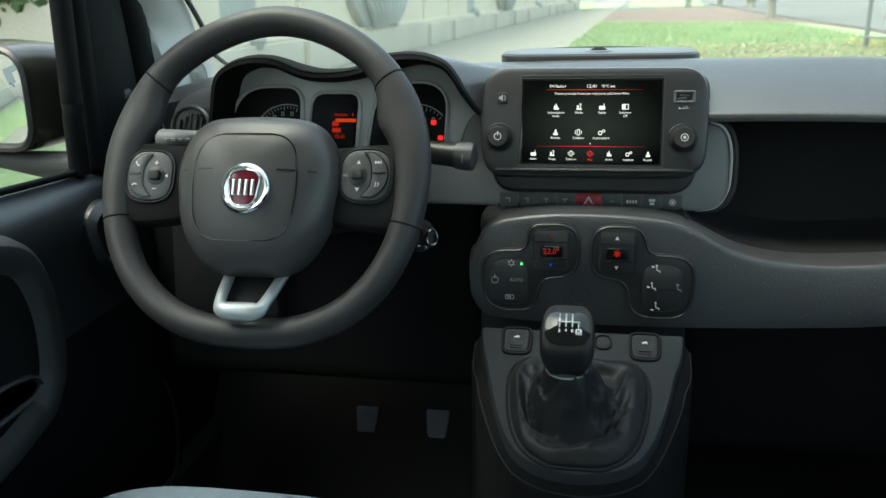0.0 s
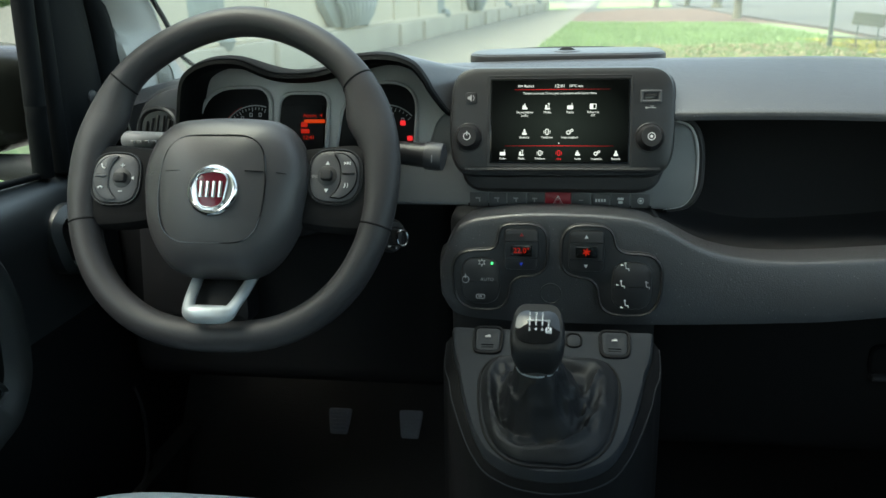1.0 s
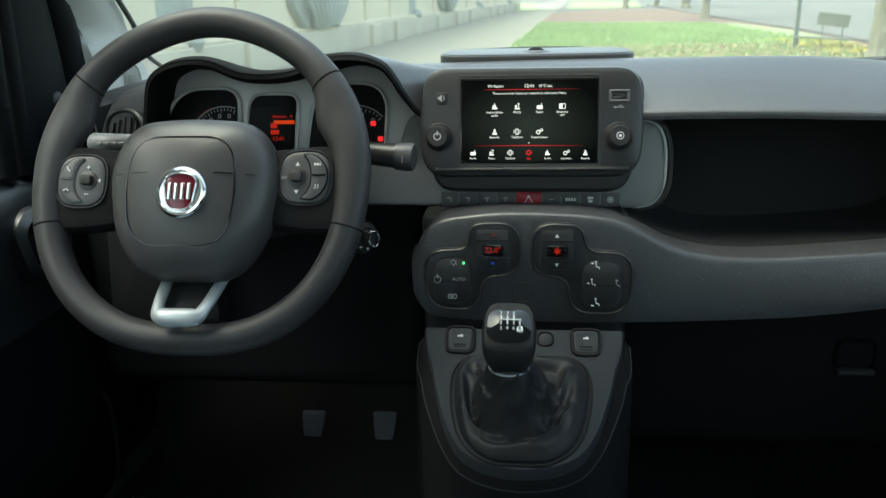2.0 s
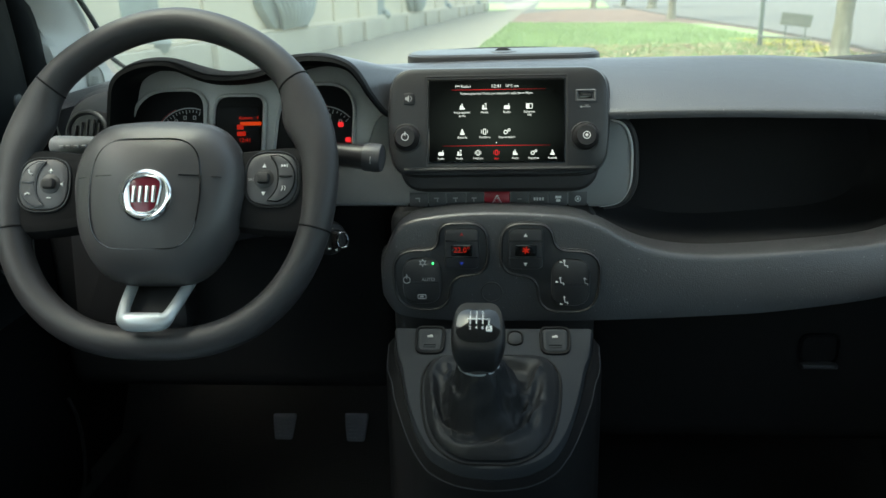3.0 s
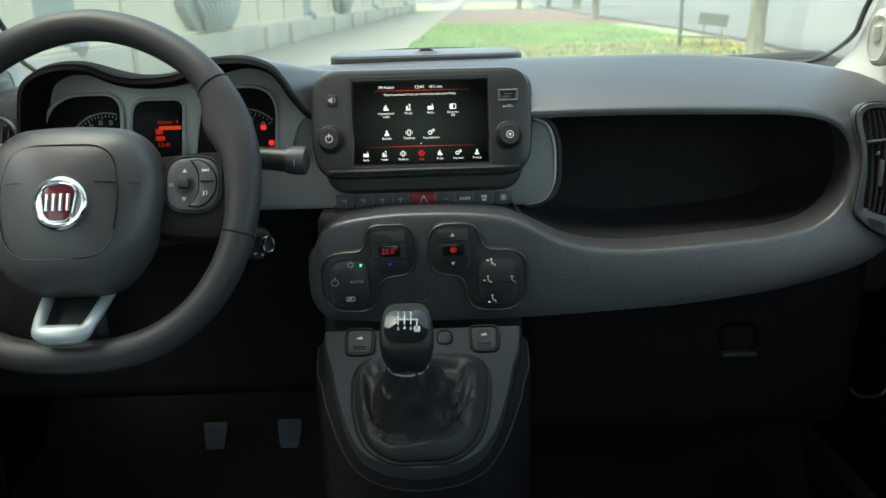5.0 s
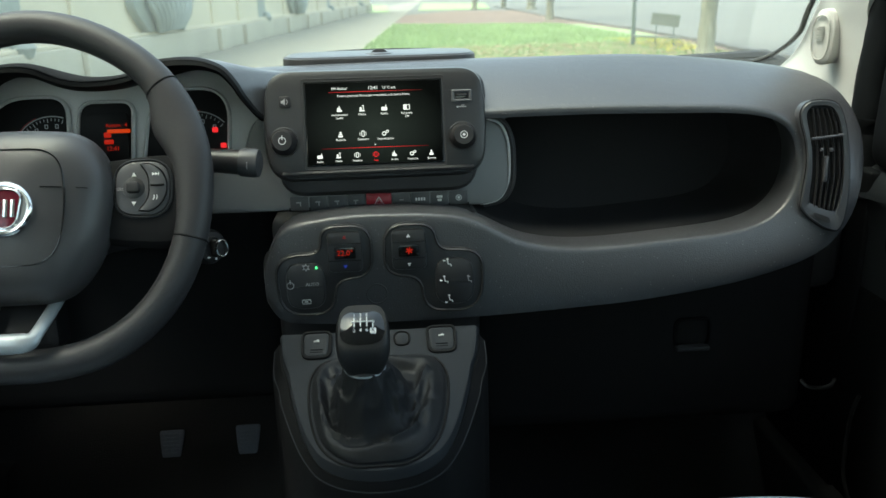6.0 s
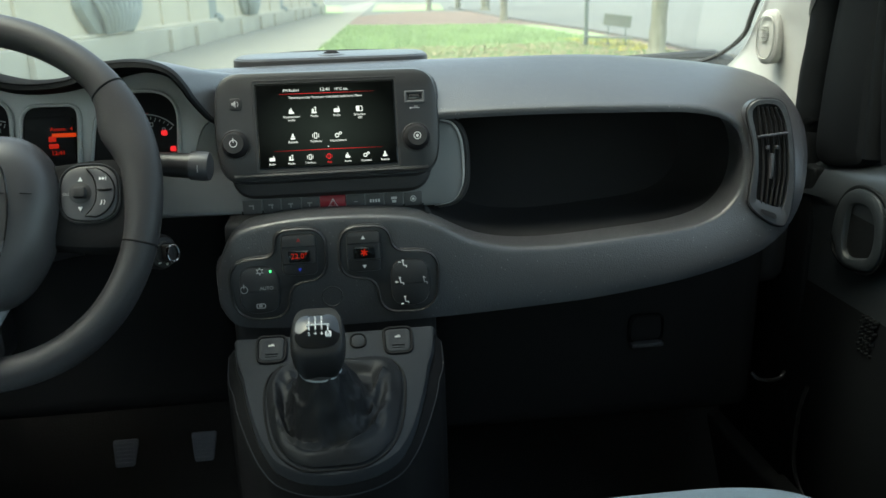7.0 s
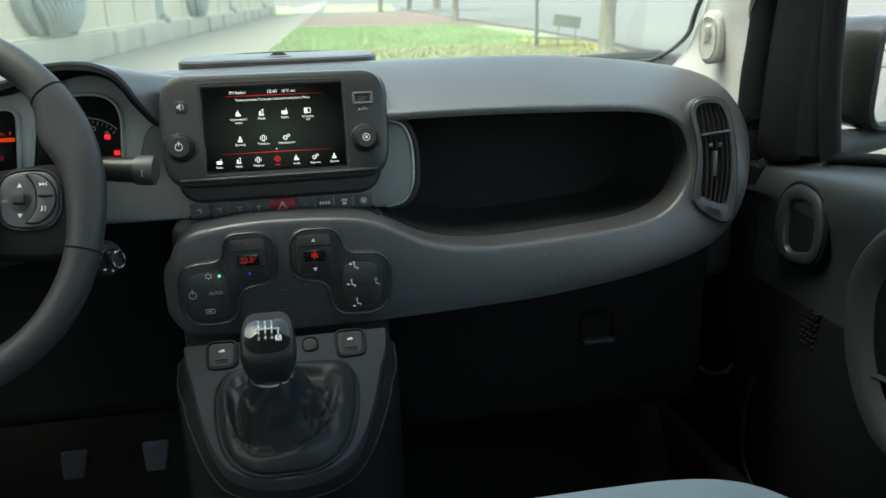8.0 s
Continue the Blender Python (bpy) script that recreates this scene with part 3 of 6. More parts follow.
# instrument panel
DIALS = Matrix.Translation((0, 0, 1.12)) @ Matrix.Scale(0.955, 4) @ Matrix.Translation((0, 0, -1.12))
ip = part("instrument_panel", slab(rpoly([(-0.188, -0.075, 0.02), (0.245, -0.075, 0.01), (0.225, 0.0, 0.04), (0.172, 0.075, 0.04), (0.095, 0.080, 0.03), (0.03, 0.061, 0.03), (-0.045, 0.061, 0.03), (-0.085, 0.080, 0.03), (-0.165, 0.080, 0.03)]), -0.02, 0, 0.002), DIAL_GREY, dash, "pale grey dial surround", at=DIALS @ face(-0.30, 0.985, 0.965, 14))
WELLS = (rpoly([(-0.160, -0.040, 0.01), (-0.063, -0.040, 0.01), (-0.0615, 0.0478, 0.022), (-0.148, 0.0478, 0.05)], 8),
         rpoly([(-0.0510, -0.036, 0.014), (0.0100, -0.036, 0.014), (0.0150, 0.0398, 0.013), (-0.0445, 0.0402, 0.016)], 6),
         rpoly([(0.0270, -0.040, 0.01), (0.1240, -0.040, 0.01), (0.1290, 0.0525, 0.036), (0.0400, 0.0525, 0.045)], 8))
for o in WELLS:
    part("dial_well", slab(o, 0.0005, 0.0022, 0.0005), DIAL_BLACK, ip, "black dial window")
    part("dial_rim", band(inset(o, -0.0045), 0.0045, 0, 0.0062, 0.0022), DIAL_GREY, ip, "pale bevelled rim of a dial window")
for cx, a0, a1 in ((-0.080, 72, 168), (0.090, 44, 160)):
    cy = -0.019
    on = lambda a, r, z: Vector((cx + r * math.cos(a), cy + r * math.sin(a), z))
    bm = bmesh.new()
    for k in range(17):
        a = radians(a0 + (a1 - a0) * k / 16)
        side = Vector((math.sin(a), -math.cos(a), 0)) * 0.0004
        loft([[on(a, r, z) + side * q for q, z in ((-1, 0.0022), (1, 0.0022), (1, 0.0028), (-1, 0.0028))] for r in (0.0405 if k % 4 else 0.0385, 0.0435)], bm)
    for k in range(5):
        a = radians(a0 + 8 + (a1 - a0 - 14) * k / 4)
        p = on(a, 0.0345, 0)
        band(rrect(0.0040, 0.0052, 0.0008, p.x, p.y, 2), 0.0010, 0.0022, 0.0027, 0.0001, bm)
    part("dial_ticks", bm, MARK_DIM, ip, "pale scale marks", smooth=False)
    arc = [on(radians(a), 0.0458, 0.0026) for a in np.linspace(a0, a1, 24)]
    part("dial_arc", tube(arc, 0.0007, 6), MARK_DIM, ip)
    arc = [on(radians(a), 0.0472, 0.0026) for a in np.linspace(a0 + 40, a1, 14)]
    part("dial_arc", tube(arc, 0.0005, 6), RED_MARK, ip, "dark red scale line")
# lit trip display and warning lamps
disp = thing("trip_display", "orange lit trip computer display between the dials", "display", at=DIALS @ face(-0.313, 0.979, 0.967, 14))
part("screen", slab(rrect(0.054, 0.060, 0.006, -0.004, -0.002), -0.0035, 0.0005, 0.0002), DIAL_BLACK, disp)
words("line_text", "Autom.  4", 0.0062, GLOW_DIGIT, disp, 0.0098, 0.0128, 0.001)
part("bar", slab(rrect(0.027, 0.0045, 0.001, 0.0122, 0.0058), 0.0005, 0.001, 0.0002), GLOW_AMBER, disp)
part("bar", slab(rrect(0.0085, 0.0062, 0.001, -0.0012, 0.0016), 0.0005, 0.001, 0.0002), GLOW_DIGIT, disp)
part("bar", slab(rrect(0.011, 0.0055, 0.001, 0.0000, -0.0066), 0.0005, 0.001, 0.0002), GLOW_DIGIT, disp)
words("clock_text", "12:41", 0.0072, GLOW_DIGIT, disp, 0.0045, -0.0148, 0.001)
for x, y in ((0.1116, 0.0043), (0.1207, -0.0147)):
    wl = thing("warning_lamp", "red lit warning lamp beside the speed dial", "warning lamp", at=DIALS @ face(-0.30, 0.985, 0.965, 14) @ pose(x, y, 0.003), group="dial warning lamps")
    part("lens", slab(rrect(0.0068, 0.0062, 0.002), -0.0012, 0.001, 0.0003), GLOW_RED, wl)

# side vents
vent_o = [Vector(p) for p in spline([(-0.027, -0.050), (-0.0085, -0.0675), (0.0105, -0.0765), (0.0205, -0.0725), (0.0262, -0.049), (0.0268, -0.008), (0.0214, 0.0317), (0.0144, 0.058), (0.0035, 0.0725), (-0.0215, 0.0745), (-0.033, 0.0665), (-0.0342, 0.0533), (-0.0268, 0.027), (-0.024, 0.0), (-0.0275, -0.033)], 4, closed=True)]
open_o = [Vector(p) for p in spline([(-0.0182, -0.0385), (-0.0135, -0.0445), (0.0085, -0.0535), (0.0155, -0.0465), (0.0192, -0.0148), (0.0166, 0.0186), (0.0109, 0.0484), (0.0005, 0.066), (-0.0185, 0.0685), (-0.0258, 0.0645), (-0.0275, 0.0555), (-0.0225, 0.0365), (-0.019, 0.02), (-0.017, -0.0067)], 4, closed=True)]
VENT_L = lambda v: float(np.interp(v, [-0.045, -0.0067, 0.02, 0.0365, 0.0645], [-0.0175, -0.017, -0.019, -0.0225, -0.0265]))
VENT_R = lambda v: float(np.interp(v, [-0.051, -0.0148, 0.0186, 0.0484, 0.064], [0.014, 0.0192, 0.0166, 0.0109, 0.003]))
rv = part("air_vent", slab(vent_o, -0.014, -0.0012, 0.001), DASH, dash, "dark grey curved passenger air vent", at=face(0.5235, 0.8797, 0.919, 6, -3))
near = [min(open_o, key=lambda q: (q - p).length) for p in vent_o]
face_z = lambda q, z: [Vector((p.x, p.y, z)) for p in q]
part("face_plate", loft([face_z(vent_o, -0.002), face_z(vent_o, 0.0018), face_z(inset(vent_o, 0.0012), 0.003), face_z([p.lerp(q, 0.85) for p, q in zip(inset(vent_o, 0.0012), near)], 0.0026), face_z(near, 0.001), face_z(near, -0.002)], caps=False), DASH_DARKENED, rv)
part("groove", tube([(p.x, p.y, 0.0008) for p in inset(vent_o, -0.0004)], 0.0008, 6, closed=True), MATT, rv)
part("duct", slab(open_o, -0.0014, -0.0006, 0.0002), TRAY, rv)
for u in (0.17, 0.35, 0.53, 0.71, 0.88):
    path = []
    for v in np.linspace(-0.047 - 0.006 * u, 0.0665 - 0.002 * u, 16):
        path.append((VENT_L(v) + (VENT_R(v) - VENT_L(v)) * u, v, 0.0012))
    part("slat", tube(path, 0.0009, 8, flat=2.2), SATIN, rv)
part("slat_bar", tube([(-0.0208, 0.0315, 0.0036), (0.0150, 0.0350, 0.0036)], 0.0017, 8), PAD, rv, "grey cross bar")
sl = part("slider", slab(rrect(0.0042, 0.030, 0.0018, -0.0030, -0.0035), 0.002, 0.0065, 0.0015), PAD, rv, "grey sliding tab")
for x in (-0.0085, 0.0025):
    part("slider_foot", slab(rrect(0.0038, 0.0045, 0.001, x, 0.0185), 0.002, 0.0055, 0.001), PAD, sl)
part("thumb_wheel", slab(rpoly([(-0.014, -0.0545, 0.003), (0.0045, -0.0615, 0.003), (0.0055, -0.0665, 0.002), (-0.009, -0.0605, 0.003)][::1]), 0.002, 0.0048, 0.001), SATIN, rv)

lv = part("air_vent", band(disc(0.036, ry=0.03), 0.006, -0.01, 0.004, 0.002), SATIN, dash, "dark oval driver air vent", at=face(-0.492, 0.943, 0.968, 12, -20))
part("duct", slab(disc(0.031, ry=0.025), -0.02, -0.008, 0.001), MATT, lv)
for k in range(6):
    part("slat", tube([(-0.024 + k * 0.0096, -0.02 + abs(k - 2.5) * 0.004, 0), (-0.02 + k * 0.0096, 0.02 - abs(k - 2.5) * 0.004, 0)], 0.002, 6), SATIN, lv)

# lower dashboard, all black
part("lower_panel", box(-0.60, -0.13, 0.985, 1.2, 0.60, 0.90, 0.03), MATT, dash, "black knee panel under the wheel")
part("centre_support", box(-0.12, 0.12, 0.888, 1.2, 0.45, 0.88, 0.015), BLACK, dash)
part("glove_panel", box(0.12, 0.60, 1.0, 1.25, 0.52, 0.84, 0.03), MATT, dash, "black panel under the tray")
gb = part("glove_handle", band(rrect(0.052, 0.044, 0.014), 0.003, -0.006, 0.003, 0.0013), SIDE, dash, "dark glove box pull", at=face(0.4265, 0.998, 0.664, 0))
part("pull_lip", slab(rrect(0.047, 0.007, 0.003, 0, -0.0215), 0.0, 0.012, 0.003), PAD, gb, "lighter grey lower edge of the pull")
part("pull_recess", slab(rrect(0.044, 0.036, 0.012), -0.004, 0.0004, 0.001), MATT, gb)
part("lower_hook", tube(spline([(0.592, 1.0, 0.580), (0.600, 0.994, 0.572), (0.618, 0.992, 0.569), (0.634, 0.994, 0.571), (0.643, 1.0, 0.578)], 5), 0.003, 8), SATIN, dash, "small dark lip under the glove box")
part("column_shroud", loft([[Vector((-0.35 + a * 0.075 * k, 0.0, b * 0.055 * k)) + Vector((0, y, z)) for a, b in ((1, 0.2), (0.7, 0.8), (0, 1), (-0.7, 0.8), (-1, 0.2), (-0.8, -0.8), (0, -1), (0.8, -0.8))]
                                  for y, z, k in ((0.83, 0.91, 0.8), (0.85, 0.905, 1.0), (0.97, 0.88, 1.1))]), SATIN, dash, "black steering column shroud")

# ======== head unit ========
unit = thing("infotainment_unit", "black head unit with a lit touchscreen menu", "touchscreen", at=face(0.0045, 0.9075, 0.978, 15))
part("back_shell", slab(rpoly([(-0.106, -0.0735, 0.022), (0.109, -0.0735, 0.022), (0.1295, 0.0, 0.02), (0.127, 0.062, 0.02), (-0.118, 0.066, 0.02), (-0.122, 0.0, 0.02)]), -0.05, -0.006, 0.01), BLACK, unit)
bez = rpoly([(-0.119, -0.058, 0.03), (0.121, -0.057, 0.03), (0.1275, 0.0, 0.1), (0.1225, 0.065, 0.028), (-0.1195, 0.066, 0.028), (-0.1255, 0.0, 0.1)], 8)
part("bezel", slab(bez, -0.014, 0.006, 0.008), BEZEL, unit, "satin black bezel with rounded corners")
part("bezel_lip", band(rpoly([(-0.0815, -0.0475, 0.004), (0.080, -0.0475, 0.004), (0.080, 0.056, 0.004), (-0.0815, 0.056, 0.004)]), 0.003, 0.004, 0.0064, 0.001), BLACK, unit)
part("bottom_lip", tube([(-0.105, -0.050, 0.005), (0.11, -0.049, 0.005)], 0.003, 8), SATIN, unit)
scr = part("screen", slab(rrect(0.154, 0.0945, 0.001, -0.0006, 0.0044), 0.004, 0.0062, 0.0003), GLASS_BLACK, unit, "lit colour touchscreen showing a menu")
sx, sy, sz = -0.0006, 0.0044, 0.0066
part("picture", slab(rrect(0.1505, 0.0905, 0.001, sx, sy), 0.0062, sz, 0.0001), GLOW_SCREEN, scr, "dim greenish lit picture")
Z1 = sz + 0.0003
words("title_text", "FM Radio1", 0.0042, GLOW_WHITE, scr, sx - 0.037, sy + 0.0385, Z1)
words("clock_text", "12:41", 0.0054, GLOW_WHITE, scr, sx, sy + 0.0385, Z1)
words("outside_text", "10°C est.", 0.0042, GLOW_WHITE, scr, sx + 0.018, sy + 0.0385, Z1)
words("hint_text", "Tenere premuta l'icona per trascinarla sulla barra Menu", 0.0036, GLOW_WHITE, scr, sx - 0.0, sy + 0.0305, Z1)
part("red_line", slab(rpoly([(sx - 0.05, sy + 0.0345, 0), (sx + 0.055, sy + 0.0347, 0), (sx + 0.055, sy + 0.0349, 0), (sx - 0.05, sy + 0.0352, 0)], 1), sz, Z1, 0.00005), GLOW_LINE, scr)
part("red_line", slab(rpoly([(sx - 0.06, sy - 0.0275, 0), (sx, sy - 0.0272, 0), (sx + 0.06, sy - 0.0275, 0), (sx + 0.06, sy - 0.0279, 0), (sx, sy - 0.0277, 0), (sx - 0.06, sy - 0.0279, 0)], 1), sz, Z1, 0.00005), GLOW_LINE, scr)


def icon(kind, x, y, s, mat):
    """Small screen symbols from plain shapes."""
    bm = bmesh.new()
    q = lambda w, h, dx, dy, r=0.1: slab(rrect(w * s, h * s, r * s, x + dx * s, y + dy * s, 2), sz, Z1, 0.00005, bm)
    if kind == "sound":
        q(0.9, 0.3, 0, -0.3), q(0.25, 0.5, -0.25, 0), q(0.2, 0.35, 0.1, 0.0), q(0.15, 0.7, -0.02, 0.2)
    elif kind == "media":
        q(0.9, 0.22, 0, -0.38), q(0.35, 0.5, -0.2, 0), q(0.12, 0.8, 0.25, 0.12), q(0.4, 0.12, 0.2, 0.48)
    elif kind == "radio":
        q(1.0, 0.62, 0, -0.15), q(0.12, 0.4, 0.3, 0.35)
    elif kind == "display":
        band(rrect(s * 1.1, s * 0.9, s * 0.1, x, y, 2), s * 0.12, sz, Z1, 0.00003, bm)
        q(0.5, 0.7, -0.22, 0)
    elif kind == "compass":
        q(0.8, 0.3, 0, -0.35), q(0.3, 0.6, 0, 0.15), q(0.6, 0.15, 0, -0.05)
    elif kind == "phone":
        band(rrect(s * 0.55, s * 1.0, s * 0.15, x, y, 2), s * 0.13, sz, Z1, 0.00003, bm)
        q(0.1, 0.6, -0.5, 0), q(0.1, 0.6, 0.5, 0)
    else:
        band(disc(s * 0.38, x - s * 0.2, y - s * 0.1, 10), s * 0.16, sz, Z1, 0.00003, bm)
        band(disc(s * 0.26, x + s * 0.36, y + s * 0.25, 10), s * 0.13, sz, Z1, 0.00003, bm)
    part("menu_icon", bm, mat, scr, smooth=False)


for k, (kind, txt) in enumerate((("sound", "Impostazioni\naudio"), ("media", "Media"), ("radio", "Radio"), ("display", "Schermo\nOff"))):
    x = sx - 0.0382 + k * 0.0250
    icon(kind, x, sy + 0.0160, 0.0066, GLOW_WHITE)
    words("icon_text", txt, 0.0036, GLOW_WHITE, scr, x, sy + (0.0078 if "\n" in txt else 0.0096), Z1)
for k, (kind, txt) in enumerate((("compass", "Bussola"), ("phone", "Telefono"), ("gears", "Impostazioni"))):
    x = sx - 0.0382 + k * 0.0250
    icon(kind, x, sy - 0.0120, 0.0066, GLOW_WHITE)
    words("icon_text", txt, 0.0036, GLOW_WHITE, scr, x, sy - 0.0182, Z1)
part("page_dot", slab(disc(0.0007, sx, sy - 0.0245, 8), sz, Z1, 0.0001), GLOW_WHITE, scr)
for k, (kind, txt) in enumerate((("radio", "Radio"), ("media", "Media"), ("phone", "Telefono"), ("phone", "App"), ("sound", "Audio"), ("gears", "Impostaz."), ("compass", "Bussola"))):
    x = sx - 0.0622 + k * 0.0208
    icon(kind, x, sy - 0.0355, 0.006, GLOW_RED if k == 3 else GLOW_WHITE)
    words("bar_text", txt, 0.0032, GLOW_RED if k == 3 else GLOW_WHITE, scr, x, sy - 0.0418, Z1)
for x, lab in ((-0.1018, "round power and volume knob"), (0.0982, "round tuning knob")):
    kn = part("knob", lathe([(0.0145, 0.004), (0.0145, 0.008), (0.0125, 0.012), (0.012, 0.02), (0.0105, 0.0225), (0.0, 0.0228)], 28), SATIN, unit, lab, at=pose(x, -0.014, 0))
    part("knob_ring", band(disc(0.0165, n=28), 0.0022, 0.004, 0.0066, 0.0006), SATIN, kn)
    bm = band(disc(0.0042, n=14), 0.0008, 0.0226, 0.0232, 0.0001)
    if x < 0:
        slab(rrect(0.0009, 0.005, 0.0003, 0, 0.0035, 2), 0.0226, 0.0234, 0.0001, bm)
    else:
        slab(disc(0.0017, n=10), 0.0226, 0.0232, 0.0001, bm)
    part("symbol", bm, MARK, kn)
mb = part("mute_button", slab(rrect(0.013, 0.013, 0.004), 0.004, 0.0072, 0.001), SATIN, unit, at=pose(-0.0992, 0.0302, 0))
bm = slab(rpoly([(-0.004, -0.0015, 0), (-0.0022, -0.0015, 0), (0.0006, -0.004, 0), (0.0006, 0.004, 0), (-0.0022, 0.0015, 0), (-0.004, 0.0015, 0)], 1), 0.0072, 0.0076, 0.0001)
tube([(0.0022, -0.0028, 0.0075), (0.0036, 0.0, 0.0075), (0.0022, 0.0028, 0.0075)], 0.0005, 6, bm=bm)
part("symbol", bm, MARK_DIM, mb)
us = part("usb_port", band(rrect(0.023, 0.014, 0.002), 0.003, 0.003, 0.0074, 0.001), SWITCH, unit, "dark grey framed usb socket", at=pose(0.0987, 0.0312, 0))
part("socket", slab(rrect(0.014, 0.006, 0.0006), 0.006, 0.0065, 0.0001), PIANO, us)
part("tongue", slab(rrect(0.011, 0.0022, 0.0003, 0, 0.001), 0.0064, 0.0068, 0.0001), BLACK, us)
bm = slab(rrect(0.01, 0.0008, 0.0002, 0, -0.0125), 0.006, 0.0066, 0.0001)
slab(disc(0.0012, -0.005, -0.0125, 8), 0.006, 0.0066, 0.0001, bm)
slab(rrect(0.004, 0.0007, 0.0002, 0.001, -0.0108, 2), 0.006, 0.0066, 0.0001, bm)
part("usb_symbol", bm, MARK_DIM, us)

# ======== switch row ========
row_at = face(0.0055, 0.924, 0.8898, 4)
row = thing("switch_row", "row of grey dashboard switches with a red hazard button", "switch panel", at=row_at)
part("base", slab(rrect(0.2125, 0.0185, 0.002, -0.0005, -0.0012), -0.004, 0.0008, 0.0005), MATT, row, "black switch frame")
xs = [-0.1055, -0.0825, -0.0609, -0.0377, -0.0165, 0.0143, 0.0367, 0.0592, 0.0819, 0.1047]
for k in range(9):
    w = xs[k + 1] - xs[k]
    c = (xs[k] + xs[k + 1]) / 2
    if k == 4:
        b = part("hazard_button", slab(rrect(w - 0.0008, 0.0185, 0.0015), -0.002, 0.0035, 0.0012), RED_PLASTIC, row, "red hazard light button", at=pose(c, -0.0012, 0))
        tri = rpoly([(-0.0062, -0.005, 0.0005), (0.0062, -0.005, 0.0005), (0, 0.0058, 0.0005)], 2)
        bm = band(tri, 0.0008, 0.0033, 0.0039, 0.0001)
        band(inset(tri, 0.0018), 0.0006, 0.0033, 0.0039, 0.0001, bm)
        part("triangle", bm, MARK, b, "white triangle mark")
    else:
        b = part("button", slab(rrect(w - 0.0014, 0.0165, 0.0012), -0.002, 0.0024, 0.0008), SWITCH, row, at=pose(c, -0.0012, 0))
        bm = bmesh.new()
        if k == 6:
            for j in range(4):
                slab(rrect(0.0022, 0.0036, 0.0002, -0.005 + j * 0.0032, 0, 2), 0.0024, 0.0027, 0.00005, bm)
        elif k == 8:
            band(disc(0.0036, n=14), 0.0008, 0.0024, 0.0027, 0.00005, bm)
            slab(rrect(0.003, 0.003, 0.001, 0, 0, 2), 0.0024, 0.0027, 0.00005, bm)
        elif k == 7:
            slab(rrect(0.007, 0.003, 0.0006, 0, 0.002, 2), 0.0024, 0.0027, 0.00005, bm)
            slab(rrect(0.005, 0.003, 0.0006, 0, -0.002, 2), 0.0024, 0.0027, 0.00005, bm)
        elif k == 5:
            slab(rrect(0.005, 0.001, 0.0003, 0, 0, 2), 0.0024, 0.0027, 0.00005, bm)
        else:
            slab(rrect(0.0058, 0.0016, 0.0004, -0.001, 0.0015, 2), 0.0024, 0.0027, 0.00005, bm)
            slab(rrect(0.0014, 0.005, 0.0004, 0.001 - k * 0.0008, -0.0005, 2), 0.0024, 0.0027, 0.00005, bm)
        part("symbol", bm, MARK_DIM if k < 6 else MARK, b)

# ======== climate control ========
clim = thing("climate_control", "black two-pod climate panel with red displays", "climate control", at=face(0, 0.8465, 0.8305, 3))
LP = [(-0.1075, -0.0485, 0.026), (-0.0505, -0.0485, 0.022), (-0.0475, -0.0095, 0.02), (-0.0065, -0.0075, 0.022), (-0.0065, 0.0495, 0.022), (-0.0590, 0.0485, 0.018), (-0.0595, 0.0195, 0.02), (-0.1115, 0.0175, 0.028)]
RP = [(0.0525, -0.0505, 0.022), (0.1145, -0.0515, 0.026), (0.1185, 0.0165, 0.028), (0.0675, 0.0180, 0.02), (0.0625, 0.0475, 0.018), (0.0105, 0.0490, 0.022), (0.0095, -0.0075, 0.022), (0.0500, -0.0095, 0.02)]
for pts, nm in ((LP, "left_pod"), (RP, "right_pod")):
    o = inset(rpoly(pts), -0.002)
    pod = part("pod", slab(o, -0.01, 0.0025, 0.002), BEZEL, clim, "satin black rounded control pod")
    part("pod_rim", band(o, 0.0026, 0.002, 0.0050, 0.0012), SATIN, pod)
    part("pod_groove", tube([(p.x, p.y, 0.0012) for p in inset(o, -0.0004)], 0.0007, 6, closed=True), BLACK, pod)
    s = -1 if nm == "left_pod" else 1
    cx, cy = (-0.0343, 0.0215) if s < 0 else (0.0360, 0.0212)
    part("rocker", slab(rrect(0.038, 0.046, 0.007, cx, cy), 0.002, 0.0062, 0.002), BEZEL, pod)
    for e in (-1, 1):
        part("rocker_split", slab(rrect(0.036, 0.0008, 0.0003, cx, cy + e * 0.0095, 2), 0.006, 0.0066, 0.0001), PIANO, pod)
    part("display", slab(rrect(0.0235, 0.0130, 0.002, cx, cy - 0.001), 0.006, 0.0075, 0.0004), GLASS_BLACK, pod, "dark display with red digits")
    dx, dy = (-0.0795, -0.0155) if s < 0 else (0.0855, -0.0175)
    part("button_plate", slab(rrect(0.043, 0.054, 0.018, dx, dy), 0.002, 0.006, 0.003), BEZEL, pod)
    part("button_split", slab(rrect(0.036, 0.0006, 0.0002, dx, dy - 0.001, 2), 0.0058, 0.0062, 0.0001), PIANO, pod)
words("temperature_text", "22.0°", 0.0085, GLOW_DIGIT, clim, -0.0343, 0.0207, 0.0078)
bm = bmesh.new()
for k in range(3):
    a = radians(20 + 60 * k)
    tube([(0.0360 - 0.004 * math.cos(a), 0.0205 - 0.004 * math.sin(a), 0.0078), (0.0360 + 0.004 * math.cos(a), 0.0205 + 0.004 * math.sin(a), 0.0078)], 0.0007, 6, bm=bm)
part("fan_symbol", bm, GLOW_DIGIT, clim)
